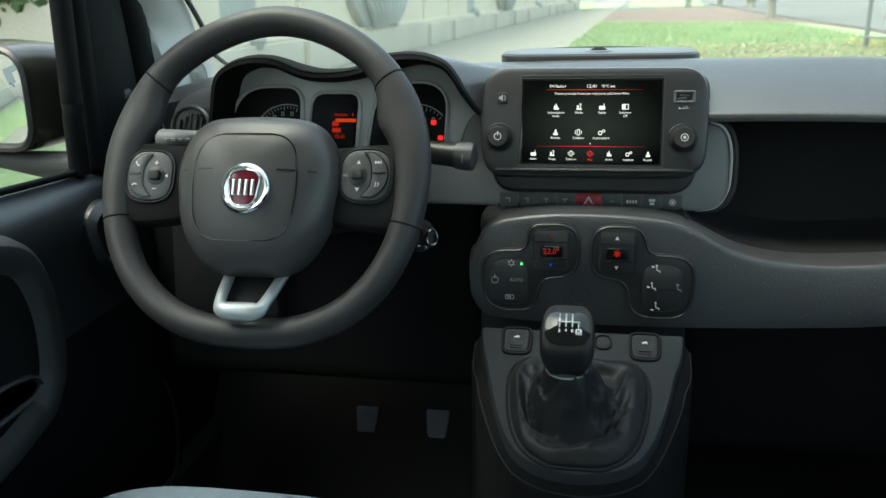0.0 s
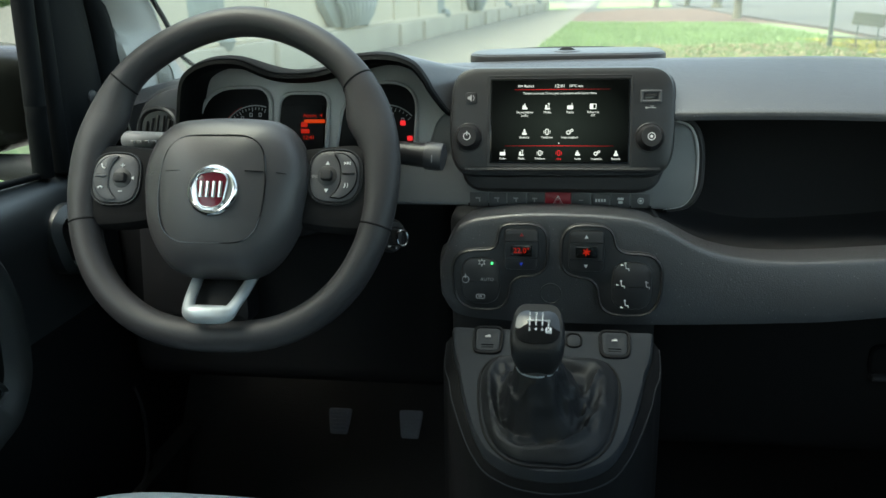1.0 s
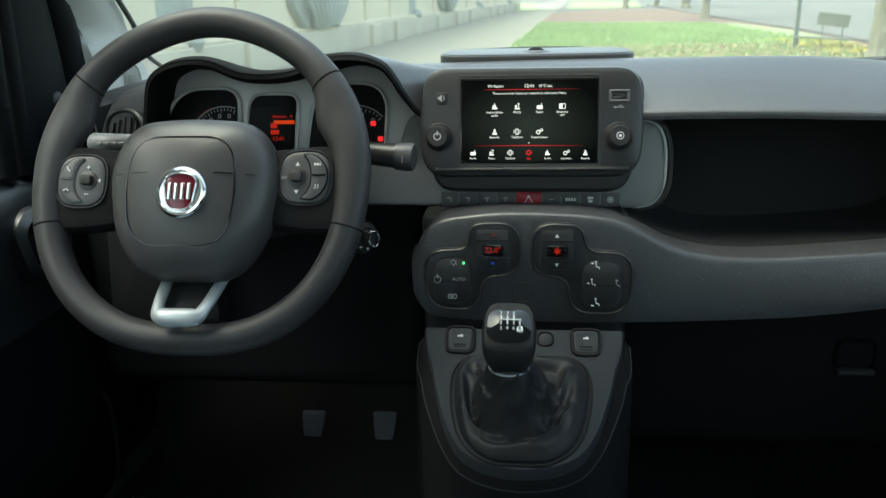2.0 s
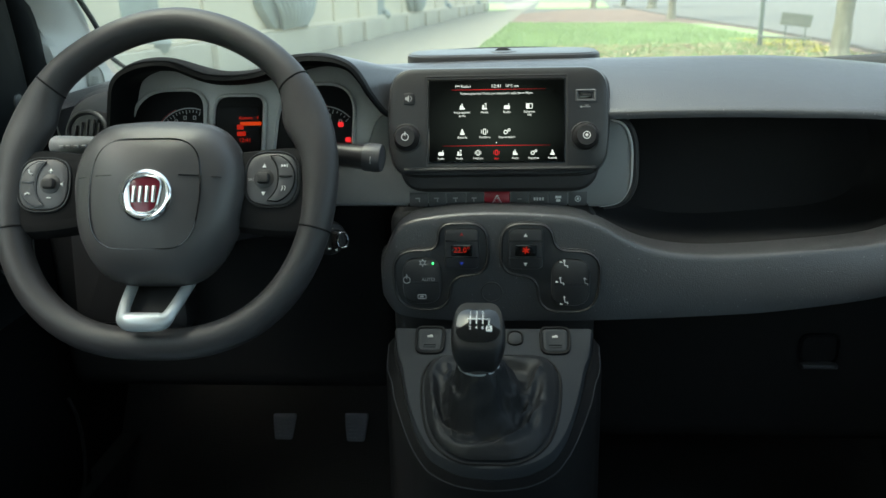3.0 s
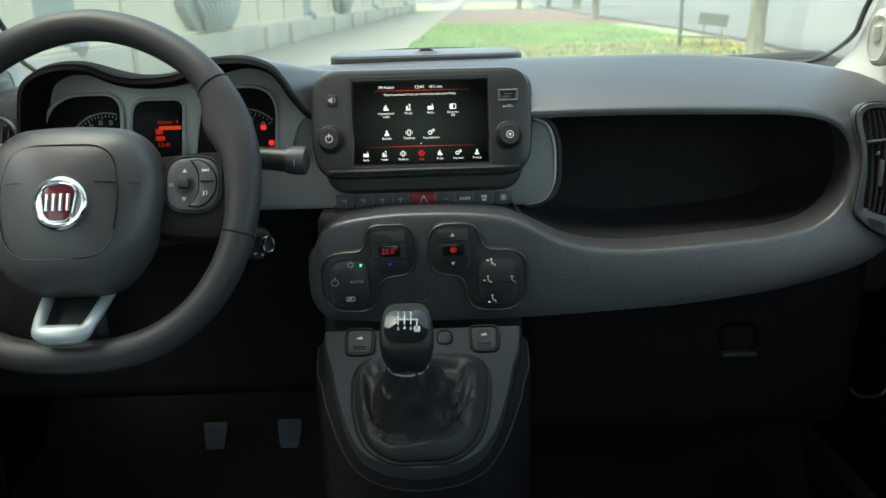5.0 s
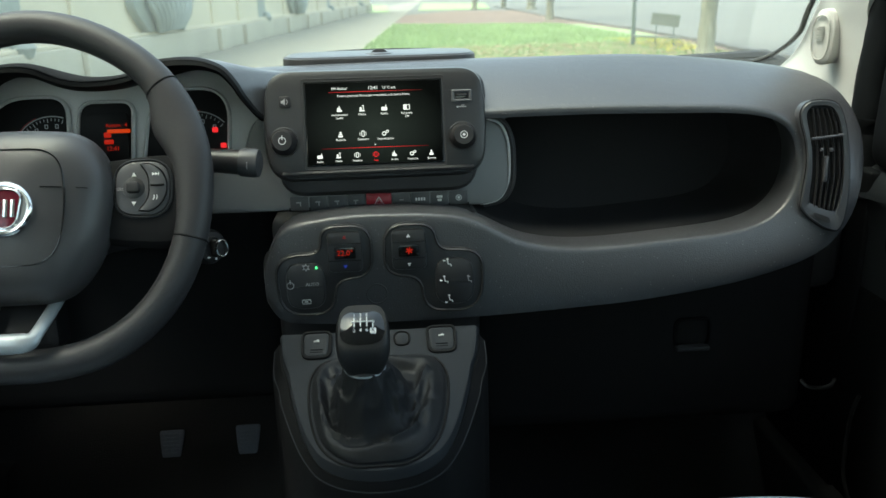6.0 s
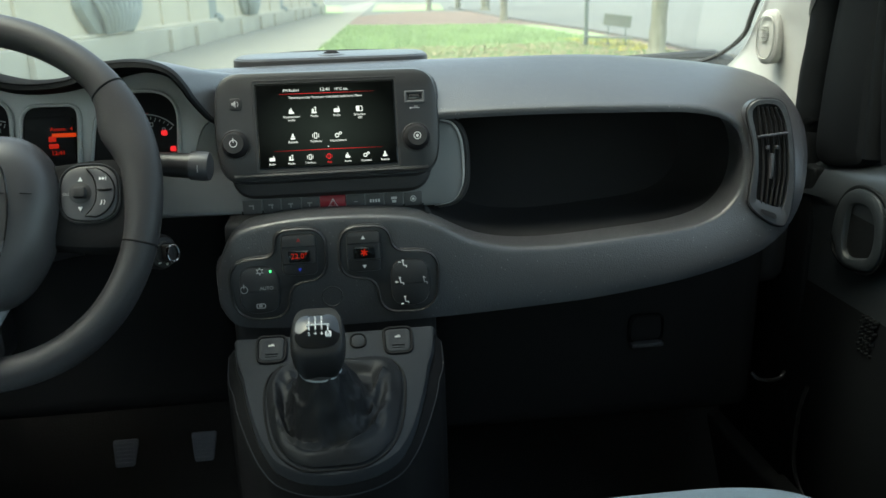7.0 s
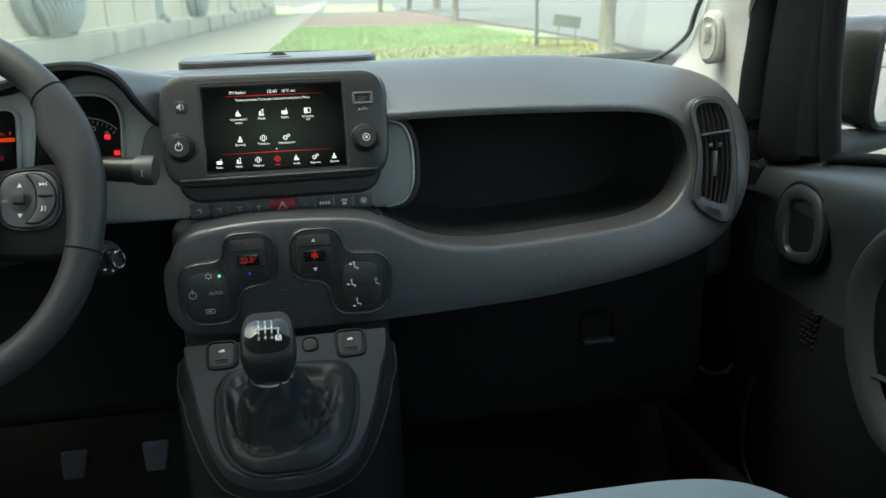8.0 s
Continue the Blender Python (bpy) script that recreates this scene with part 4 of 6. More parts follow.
for x, y, up, mt in ((-0.0342, 0.0385, 1, RED_MARK), (-0.0345, 0.0050, -1, GLOW_BLUE), (0.0356, 0.0372, 1, MARK), (0.0357, 0.0043, -1, MARK)):
    t3 = [Vector((x - 0.0022, y - 0.0018 * up)), Vector((x + 0.0022, y - 0.0018 * up)), Vector((x, y + 0.0022 * up))]
    part("arrow", slab(t3 if up > 0 else [t3[1], t3[0], t3[2]], 0.006, 0.0068, 0.0001), mt, clim)
part("led", slab(rrect(0.0022, 0.0026, 0.0006, -0.0666, 0.0054, 2), 0.004, 0.0066, 0.0002), GLOW_GREEN, clim, "green lit led")
bm = band(disc(0.0028, -0.0779, 0.0060, 12), 0.0008, 0.0058, 0.0064, 0.0001)
for k in range(3):
    ux, uy = 0.0042 * math.cos(radians(90 + 60 * k)), 0.0042 * math.sin(radians(90 + 60 * k))
    for e in (-1, 1):
        tube([(-0.0779 + e * ux * 0.6, 0.0060 + e * uy * 0.6, 0.0062), (-0.0779 + e * ux, 0.0060 + e * uy, 0.0062)], 0.0006, 6, bm=bm)
part("snow_symbol", bm, MARK_DIM, clim)
bm = band(disc(0.0042, -0.0962, -0.0140, 14), 0.0008, 0.0058, 0.0064, 0.0001)
slab(rrect(0.001, 0.005, 0.0003, -0.0962, -0.0100, 2), 0.0058, 0.0066, 0.0001, bm)
part("power_symbol", bm, MARK_DIM, clim)
words("auto_text", "AUTO", 0.0053, MARK_DIM, clim, -0.0721, -0.0136, 0.0061)
bm = band(rrect(0.010, 0.0054, 0.0016, -0.0796, -0.0334), 0.0009, 0.0058, 0.0064, 0.0001)
slab(rrect(0.004, 0.002, 0.0004, -0.080, -0.0334, 2), 0.0058, 0.0064, 0.0001, bm)
part("recirculation_symbol", bm, MARK_DIM, clim)
for x, y, mt, ax, ay in ((0.0775, 0.0040, MARK, -0.0045, 0.003), (0.0735, -0.0158, MARK, -0.0045, 0.0), (0.0783, -0.0380, MARK, -0.004, -0.0035), (0.1000, -0.0164, MARK_DIM, 0.0, 0.004)):
    bm = tube([(x + 0.0005, y + 0.0028, 0.0062), (x + 0.0012, y - 0.0012, 0.0062), (x + 0.0042, y - 0.0016, 0.0062), (x + 0.0044, y - 0.0036, 0.0062)], 0.0006, 6)
    slab(disc(0.0012, x + 0.0005, y + 0.0042, 8), 0.0058, 0.0064, 0.0001, bm)
    tube([(x + ax, y + ay, 0.0062), (x + ax + 0.003, y + ay - 0.0006, 0.0062)], [0.0011, 0.0004], 6, bm=bm)
    part("airflow_symbol", bm, mt, clim)
badge = part("round_badge", band(disc(0.012, -0.0017, -0.0297, 24), 0.0012, 0.0, 0.0016, 0.0003), SATIN, clim, "faint embossed round mark")

# ======== steering wheel ========
wheel = thing("steering_wheel", "black leather flat-bottomed steering wheel with silver lower spoke", "steering wheel", at=face(-0.344, 0.789, 0.9255, 27))
WC = Vector((0.003, 0.021))
path = []
for k in range(96):
    a = 2 * math.pi * k / 96
    d = math.degrees(math.asin(math.sin(a)))
    r = float(np.interp(d, [-90, -82, -74, -65, -55, -43, -31, -16, -8, 0, 25, 60, 75, 90], [0.1885, 0.190, 0.1925, 0.195, 0.1958, 0.1945, 0.1905, 0.1855, 0.184, 0.184, 0.1855, 0.1857, 0.1875, 0.1893])) - 0.0162
    path.append(Vector((WC.x + r * math.cos(a), WC.y + r * math.sin(a), 0)))
for _ in range(3):
    path = [(path[k - 1] + path[k] * 2 + path[(k + 1) % 96]) / 4 for k in range(96)]
rows = []
bm = bmesh.new()
for k, p in enumerate(path):
    a = math.degrees(math.atan2(p.y - WC.y, abs(p.x - WC.x)))
    w = math.exp(-((a - 24) / 11) ** 2) + 0.45 * math.exp(-((a - 5) / 16) ** 2)
    t = (path[(k + 1) % 96] - path[k - 1]).normalized()
    out = t.cross(Vector((0, 0, 1)))
    c, rr = p - out * 0.0075 * w, 0.0162 + 0.0076 * w
    rows.append([bm.verts.new(c + out * rr * math.cos(b) + Vector((0, 0, (0.0172 - 0.0025 * w) * math.sin(b)))) for b in np.linspace(0, 2 * math.pi, 24, endpoint=False)])
seam_rows = [[v.co.copy() for v in r] for r in rows]
rows.append(rows[0])
for ra, rb in zip(rows, rows[1:]):
    for k in range(24):
        bm.faces.new((ra[k], ra[(k + 1) % 24], rb[(k + 1) % 24], rb[k]))
rim = part("rim", bm, RIM, wheel, "black grained leather rim")
for a in (37, 142, -19.5, 199):
    k = min(range(96), key=lambda i: abs(((math.degrees(math.atan2(path[i].y - WC.y, path[i].x - WC.x)) - a + 180) % 360) - 180))
    t = (path[(k + 1) % 96] - path[k - 1]).normalized()
    mid = sum(seam_rows[k], Vector()) / 24
    part("seam", tube([v.lerp(mid, 0.012) for v in seam_rows[k]], 0.0011, 6, closed=True, ref=t), MATT, rim, "dark sewn seam")
hub_o = [p + Vector((0.0042, -0.003)) for p in rpoly([(-0.080, -0.045, 0.05), (-0.047, -0.089, 0.05), (0.047, -0.089, 0.05), (0.080, -0.045, 0.05), (0.0905, 0.028, 0.06), (0.068, 0.076, 0.05), (0.0, 0.082, 0.06), (-0.068, 0.076, 0.05), (-0.0905, 0.028, 0.06)], 8)]
rings = [[Vector((p.x * k, p.y * k, z)) for p in hub_o] for k, z in ((0.8, -0.045), (0.93, -0.02), (1.0, -0.004), (1.008, 0.006), (1.0, 0.014), (0.975, 0.021), (0.93, 0.028), (0.87, 0.0335), (0.8, 0.0375), (0.7, 0.0415), (0.5, 0.0465), (0.25, 0.0495), (0.05, 0.0505))]
hub = part("hub_cover", loft(rings), LEATHER, wheel, "matt black airbag cover")
inner_o = [p + Vector((0.0025, -0.0062)) for p in rpoly([(-0.048, -0.0545, 0.04), (0.048, -0.0545, 0.04), (0.0585, 0.0, 0.06), (0.050, 0.0565, 0.04), (-0.050, 0.0565, 0.04), (-0.0585, 0.0, 0.06)], 8)]


def hub_z(x, y):
    x, y = x - 0.0042, y + 0.003
    k = ((abs(x) / 0.089) ** 2.6 + (abs(y) / 0.085) ** 2.6) ** (1 / 2.6)
    return float(np.interp(k, [0.05, 0.25, 0.5, 0.7, 0.8, 0.87, 0.93, 0.975, 1.0], [0.0505, 0.0495, 0.0465, 0.0415, 0.0375, 0.0335, 0.028, 0.021, 0.014])) + 0.0002


part("cover_groove", tube([(p.x, p.y, hub_z(p.x, p.y)) for p in inner_o], 0.0008, 6, closed=True), PIANO, hub)
for e in (-1, 1):
    part("cover_slit", tube([(x, 0.012, hub_z(x, 0.012)) for x in np.linspace(0.004 + e * 0.034, 0.004 + e * 0.052, 5)], 0.0006, 6), PIANO, hub)
    part("cover_slit", tube([(x, 0.012, hub_z(x, 0.012)) for x in np.linspace(0.004 + e * 0.064, 0.004 + e * 0.073, 3)], 0.0004, 6), PIANO, hub)
bm = band(rrect(0.034, 0.009, 0.001, 0.004, -0.071), 0.0006, 0.02, 0.034, 0.0002)
slab(rrect(0.028, 0.0007, 0.0003, 0.004, -0.071), 0.0, 0.0335, 0.0002, bm)
part("airbag_mark", bm, SATIN, hub)
em = part("emblem", lathe([(0.0262, 0.036), (0.0266, 0.0425), (0.0258, 0.0452), (0.0240, 0.0465), (0.0222, 0.0462), (0.0212, 0.0445), (0.0, 0.0445)], 48), CHROME, wheel, "round chrome badge with a dark red centre", at=pose(0.0068, -0.0086, 0.0065))
shield = rpoly([(-0.0120, -0.0182, 0.010), (0.0120, -0.0182, 0.010), (0.0168, 0.0145, 0.008), (0.0, 0.0190, 0.03), (-0.0168, 0.0145, 0.008)], 8)
part("badge_field", slab(shield, 0.0440, 0.0462, 0.0004, dome=0.0006), material("badge_red", (0.13, 0.012, 0.024), 0.15, vary=0.05), em, "dark red enamel field")
part("badge_rim", band(inset(shield, -0.0012), 0.0018, 0.0440, 0.0474, 0.0006), CHROME, em, "chrome shield outline")
for k in range(4):
    part("badge_bar", slab(rrect(0.0042, 0.0165, 0.0008, -0.0099 + k * 0.0066, 0.0, 3), 0.046, 0.0476, 0.0003), CHROME, em)
for sd in (-1, 1):
    flip = (lambda pts: pts) if sd > 0 else (lambda pts: [Vector((-p.x, p.y)) for p in pts][::-1])
    sp = flip(rpoly([(0.065, -0.032, 0.01), (0.12, -0.040, 0.03), (0.165, -0.040, 0.02), (0.168, 0.050, 0.02), (0.135, 0.054, 0.03), (0.065, 0.047, 0.01)], 8))
    spoke = part("spoke", slab(sp, -0.016, 0.0085, 0.012), MATT, wheel, "black padded side spoke")
    at = pose(sd * 0.1205 if sd > 0 else -0.1212, 0.0163 if sd > 0 else 0.0124, 0)
    ko = flip(rpoly([(-0.029, -0.029, 0.024), (0.0285, -0.030, 0.026), (0.0285, 0.030, 0.026), (-0.029, 0.029, 0.024)], 8))
    pad = part("control_pad", slab(ko, 0.002, 0.0100, 0.002), MATT, wheel, "round cluster of steering wheel buttons", at=at)
    part("pad_rim", band(ko, 0.0018, 0.006, 0.0112, 0.0006), BEZEL, pad)
    part("main_button", slab(inset(ko, 0.0028), 0.008, 0.0118, 0.0012, dome=0.001), PAD, pad, "dark grey button plate")
    outer = [Vector((0.0235 * math.cos(a), 0.0245 * math.sin(a))) for a in np.linspace(-1.30, 1.30, 12)]
    arc = [Vector(p) for p in spline([(-0.002, 0.0235), (0.0035, 0.017), (0.0068, 0.007), (0.0068, -0.007), (0.003, -0.016), (-0.003, -0.0225)], 3)]
    cr_o = flip(outer + arc)
    part("crescent_button", slab(cr_o, 0.010, 0.0142, 0.0010), PAD, pad, "dark grey raised outer buttons")
    part("crescent_groove", tube([(p.x, p.y, 0.0132) for p in inset(cr_o, -0.0005)], 0.0007, 6, closed=True), PIANO, pad)
    part("button_split", tube([(sd * 0.0085, 0.0022, 0.0140), (sd * 0.0145, 0.0015, 0.0146), (sd * 0.0215, 0.0022, 0.0140)], 0.0011, 6), PIANO, pad)
    part("rocker_well", slab(disc(0.0105, sd * -0.008, 0.0, 20), 0.0115, 0.0131, 0.0003), SATIN, pad)
    part("rocker_stick", slab(rrect(0.012, 0.0105, 0.003, sd * -0.008, 0.0), 0.012, 0.0192, 0.002), BLACK, pad, "black square thumb stick")
    bm = bmesh.new()
    mark = lambda w, h, x, y, z=0.0148: slab(rrect(w, h, min(w, h) * 0.3, x, y, 2), 0.012, z, 0.0001, bm)
    if sd > 0:  # arrows, track and voice symbols
        for up, y in ((1, 0.0135), (-1, -0.0155)):
            t3 = [Vector((-0.0102, y - 0.0018 * up)), Vector((-0.0058, y - 0.0018 * up)), Vector((-0.008, y + 0.0022 * up))]
            slab(t3 if up > 0 else [t3[1], t3[0], t3[2]], 0.012, 0.0134, 0.0001, bm)
        for x in (0.0112, 0.0140):
            slab([Vector((x - 0.0014, 0.0115)), Vector((x + 0.0014, 0.0132)), Vector((x - 0.0014, 0.0149))], 0.012, 0.0146, 0.0001, bm)
        mark(0.0007, 0.0036, 0.0160, 0.0132, 0.0146)
        tube([(0.0108, -0.0128, 0.0144), (0.0120, -0.0105, 0.0144), (0.0118, -0.0080, 0.0144)], 0.0006, 6, bm=bm)
        tube([(0.0140, -0.0125, 0.0144), (0.0150, -0.0100, 0.0144), (0.0142, -0.0078, 0.0144)], 0.0004, 6, bm=bm)
        words("source_text", "SRC", 0.0042, MARK_DIM, pad, -0.0207, -0.0008, 0.0129)
    else:  # plus, minus, mute and telephone symbols
        mark(0.0046, 0.0009, 0.0078, 0.0140, 0.0134), mark(0.0009, 0.0046, 0.0078, 0.0140, 0.0135), mark(0.0046, 0.0010, 0.0078, -0.0145, 0.0134)
        slab([Vector((0.0188, 0.0)), Vector((0.0218, -0.0022)), Vector((0.0218, 0.0022))], 0.012, 0.0131, 0.0001, bm)
        tube([(-0.0150, 0.0150, 0.0145), (-0.0142, 0.0118, 0.0146), (-0.0112, 0.0100, 0.0146)], [0.0011, 0.0006, 0.0011], 6, bm=bm)
        tube([(-0.0172, -0.0112, 0.0145), (-0.0145, -0.0092, 0.0146), (-0.0118, -0.0112, 0.0146)], [0.0011, 0.0006, 0.0011], 6, bm=bm)
    part("button_mark", bm, MARK, pad, "white symbols", smooth=False)
low = [(-0.037, -0.07, -0.03), (-0.033, -0.1, -0.004), (-0.028, -0.128, 0.020), (-0.021, -0.139, 0.027), (0.0, -0.1405, 0.028), (0.021, -0.139, 0.027), (0.028, -0.128, 0.020), (0.033, -0.1, -0.004), (0.037, -0.07, -0.03)]
fork = spline([(x * 0.88 + 0.004, y * 0.94 + 0.001, z) for x, y, z in low], 5)
part("lower_spoke", tube(fork, [0.0062 + 0.0034 * math.exp(-(((i - 20) / 7) ** 4)) for i in range(len(fork))], 12, flat=0.8), SILVER, wheel, "silver forked lower spoke")
bm = loft([[Vector((x, y, z)) for x, y, z in ((-w, y0, z0), (w, y0, z0), (w, y0 - 0.003, z0 - 0.006), (-w, y0 - 0.003, z0 - 0.006))] for w, y0, z0 in ((0.030, -0.075, -0.03), (0.024, -0.108, -0.004), (0.019, -0.124, 0.012))])
part("spoke_web", bm, BLACK, wheel)

# ======== stalks and key ========
st = thing("wiper_stalk", "black wiper stalk with a ridged end", "stalk", at=Matrix.Translation((-0.20, 0.885, 0.9535)) @ Matrix.Rotation(radians(4), 4, "Y"))
part("lever", tube([(-0.05, 0.035, -0.034), (-0.016, 0.008, -0.006), (0.0, 0.0, 0), (0.03, -0.004, 0), (0.058, -0.008, 0)], [0.010, 0.011, 0.012, 0.013, 0.0138], 14), SATIN, st)
part("end_cap", tube([(0.058, -0.008, 0), (0.072, -0.010, 0), (0.077, -0.0105, 0), (0.0785, -0.0107, 0)], [0.0158, 0.0162, 0.015, 0.011], 16), PAD, st, "grey turning end")
bm = slab(rrect(0.012, 0.0012, 0.0004, 0.018, 0.003), 0.0, 0.016, 0.0003)
slab(rrect(0.0012, 0.008, 0.0004, 0.066, 0, 2), 0.0, 0.0256, 0.0003, bm)
part("print", bm, MARK_DIM, st, at=pose(0, 0, 0, 90, 0, 0))
st = thing("indicator_stalk", "grey light and indicator stalk behind the wheel", "stalk", at=Matrix.Translation((-0.475, 0.88, 0.964)))
part("lever", tube([(0.06, 0.02, -0.006), (0.02, 0.002, 0), (-0.024, 0, 0.001), (-0.028, 0, 0.001)], [0.010, 0.011, 0.0118, 0.009], 14), GREY, st)
bm = bmesh.new()
for x in (-0.012, -0.004, 0.005, 0.014):
    slab(rrect(0.005, 0.003, 0.0006, x, 0.002, 2), 0.0, 0.0122, 0.0003, bm)
part("print", bm, MARK_DIM, st, at=pose(0, 0, 0, 90, 0, 0))
ig = thing("ignition_lock", "black ignition lock with a key in it", "ignition", at=pose(-0.186, 0.885, 0.852, 84, 0, 48))
part("barrel", lathe([(0.020, -0.05), (0.020, -0.004), (0.017, 0.002), (0.0, 0.003)], 24), SATIN, ig)
part("face_ring", band(disc(0.0125, n=20), 0.002, 0.002, 0.0045, 0.0008), BLACK, ig)
bm = slab(rrect(0.003, 0.0016, 0.0005, -0.012, 0.004, 2), 0.001, 0.0042, 0.0002)
slab(rrect(0.003, 0.0016, 0.0005, -0.009, -0.010, 2), 0.001, 0.0042, 0.0002, bm)
slab(rrect(0.0016, 0.003, 0.0005, 0.0, -0.0135, 2), 0.001, 0.0042, 0.0002, bm)
part("print", bm, MARK, ig)
key = part("key", slab(rrect(0.008, 0.018, 0.003), 0.002, 0.016, 0.002), SATIN, ig, "dark key head")
part("key_ring", band(disc(0.0085, 0, 0, 20, ry=0.0105), 0.0022, 0.0165, 0.0195, 0.0009), CHROME, key, "small chrome ring on the key")

# ======== centre console and gear lever ========
cons = thing("centre_console", "dark grey centre console with rounded end", "console")
SL = 0.122


def top(x, y, d=0.0):
    return Vector((x, y, 0.757 + (y - 0.78) * SL + 0.5 * max(0, min(y, 0.797) - 0.765) - 0.6 * max(0, y - 0.797) + d))


half = [(0.113, 0.850), (0.110, 0.822), (0.106, 0.797), (0.1025, 0.775), (0.0945, 0.751), (0.0885, 0.721), (0.0795, 0.684), (0.0715, 0.656), (0.064, 0.636), (0.0525, 0.615), (0.0335, 0.600), (0.014, 0.594), (0.0, 0.5925)]
pts = spline(half, 4)
loop = [(x, y) for x, y in pts] + [(-x, y) for x, y in pts[-2::-1]]
rings = []
for k, grow, d in ((0, 0.0135, -0.48), (1, 0.013, -0.10), (2, 0.0122, -0.021), (3, 0.0105, -0.0165), (4, 0.002, -0.009)):
    ring = []
    for x, y in loop:
        c = Vector((x, y - 0.75))
        nrm = Vector((x * 1.3, min(0.0, y - 0.80) * 0.7))
        nrm = nrm.normalized() if nrm.length > 1e-6 else Vector((0, -1))
        q = Vector((x, y)) + nrm * grow * (0.42 + 0.58 * min(1.0, max(0.0, (y - 0.60) / 0.13))) * min(1.0, max(0.15, (0.85 - y) / 0.08))
        ring.append(top(q.x, q.y, d))
    rings.append(ring)
# skirt in a darker tone than the plate above it
part("skirt", loft(rings), SIDE, cons, "console side, darker than the top plate")
part("edge_bead", tube(rings[3], 0.0006, 6), CONSOLE, cons, "thin grey edge bead")
f = lambda g, d: [top(x * (1 + g / 0.1), y + (y - 0.72) * g / 0.14 * (1 if y < 0.72 else 0), d) for x, y in loop]
plate = part("top_plate", loft([f(0.0, -0.02), f(0.0, -0.002), f(-0.0015, 0.0012), f(-0.004, 0.002)]), CONSOLE, cons, "dark grey top plate")
cons_at = Matrix.Translation((0, 0.684, 0.757 + (0.684 - 0.78) * SL)) @ Matrix.Rotation(math.atan(SL), 4, "X")
bh = spline([(0.0, -0.0865), (0.022, -0.085), (0.040, -0.072), (0.053, -0.049), (0.061, -0.016), (0.0655, 0.020), (0.066, 0.050), (0.060, 0.072), (0.047, 0.083), (0.0, 0.085)], 5)
bo = [Vector((x * 1.03 - 0.0015, y)) for x, y in bh] + [Vector((-x * 1.03 - 0.0015, y)) for x, y in bh[-2:0:-1]]
part("boot_frame", slab(bo, -0.004, 0.0024, 0.0012), CONSOLE, cons, "dark grey gear boot surround", at=cons_at)
part("frame_seam", tube([(p.x, p.y, 0.0025) for p in inset(bo, -0.0006)], 0.0012, 6, closed=True), MATT, cons, at=cons_at)

lever = thing("gear_lever", "gear lever with a gloss-topped knob and leather boot", "gear lever", at=Matrix.Translation((0, 0.684, 0.757 + (0.684 - 0.78) * SL + 0.004)) @ Matrix.Rotation(math.atan(SL), 4, "X"))
random.seed(7)
rings = []
NB = 160
base = inset(bo, 0.0022)
base = [base[int(i * len(base) / NB)].lerp(base[(int(i * len(base) / NB) + 1) % len(base)], (i * len(base) / NB) % 1) for i in range(NB)]
topc = Vector((-0.012, -0.018, 0.05))


FOLDS = [(0.0065, 0.0034, [(0.046, 0.040), (0.041, 0.030), (0.037, 0.012), (0.028, -0.012), (0.014, -0.022)]),
         (0.0050, 0.0040, [(-0.040, -0.036), (-0.020, -0.031), (0.004, -0.030), (0.020, -0.034)]),
         (0.0042, 0.0040, [(-0.026, -0.060), (-0.006, -0.066), (0.016, -0.064), (0.030, -0.054)]),
         (0.0040, 0.0040, [(-0.046, 0.052), (-0.040, 0.030), (-0.037, 0.004), (-0.043, -0.018)]),
         (-0.0080, 0.012, [(0.030, 0.050), (0.036, 0.052)])]


def folds(x, y):
    """Long soft ridges of the leather, as a height over the boot's plan."""
    h, p = 0.0, Vector((x, y))
    for height, wide, line in FOLDS:
        best = 1.0
        for a, b in zip(line, line[1:]):
            a, b = Vector(a), Vector(b)
            u = min(1.0, max(0.0, (p - a).dot(b - a) / (b - a).length_squared))
            best = min(best, (p - a.lerp(b, u)).length)
        h += height * math.exp(-(best / wide) ** 2)
    return h


def crease(x, y, z):
    """A sharp fold line: 1 on the line, falling to both sides."""
    return max(-0.6, 1.2 - 4.0 * math.hypot(0.05, noise.noise(Vector((x, y, z)))))


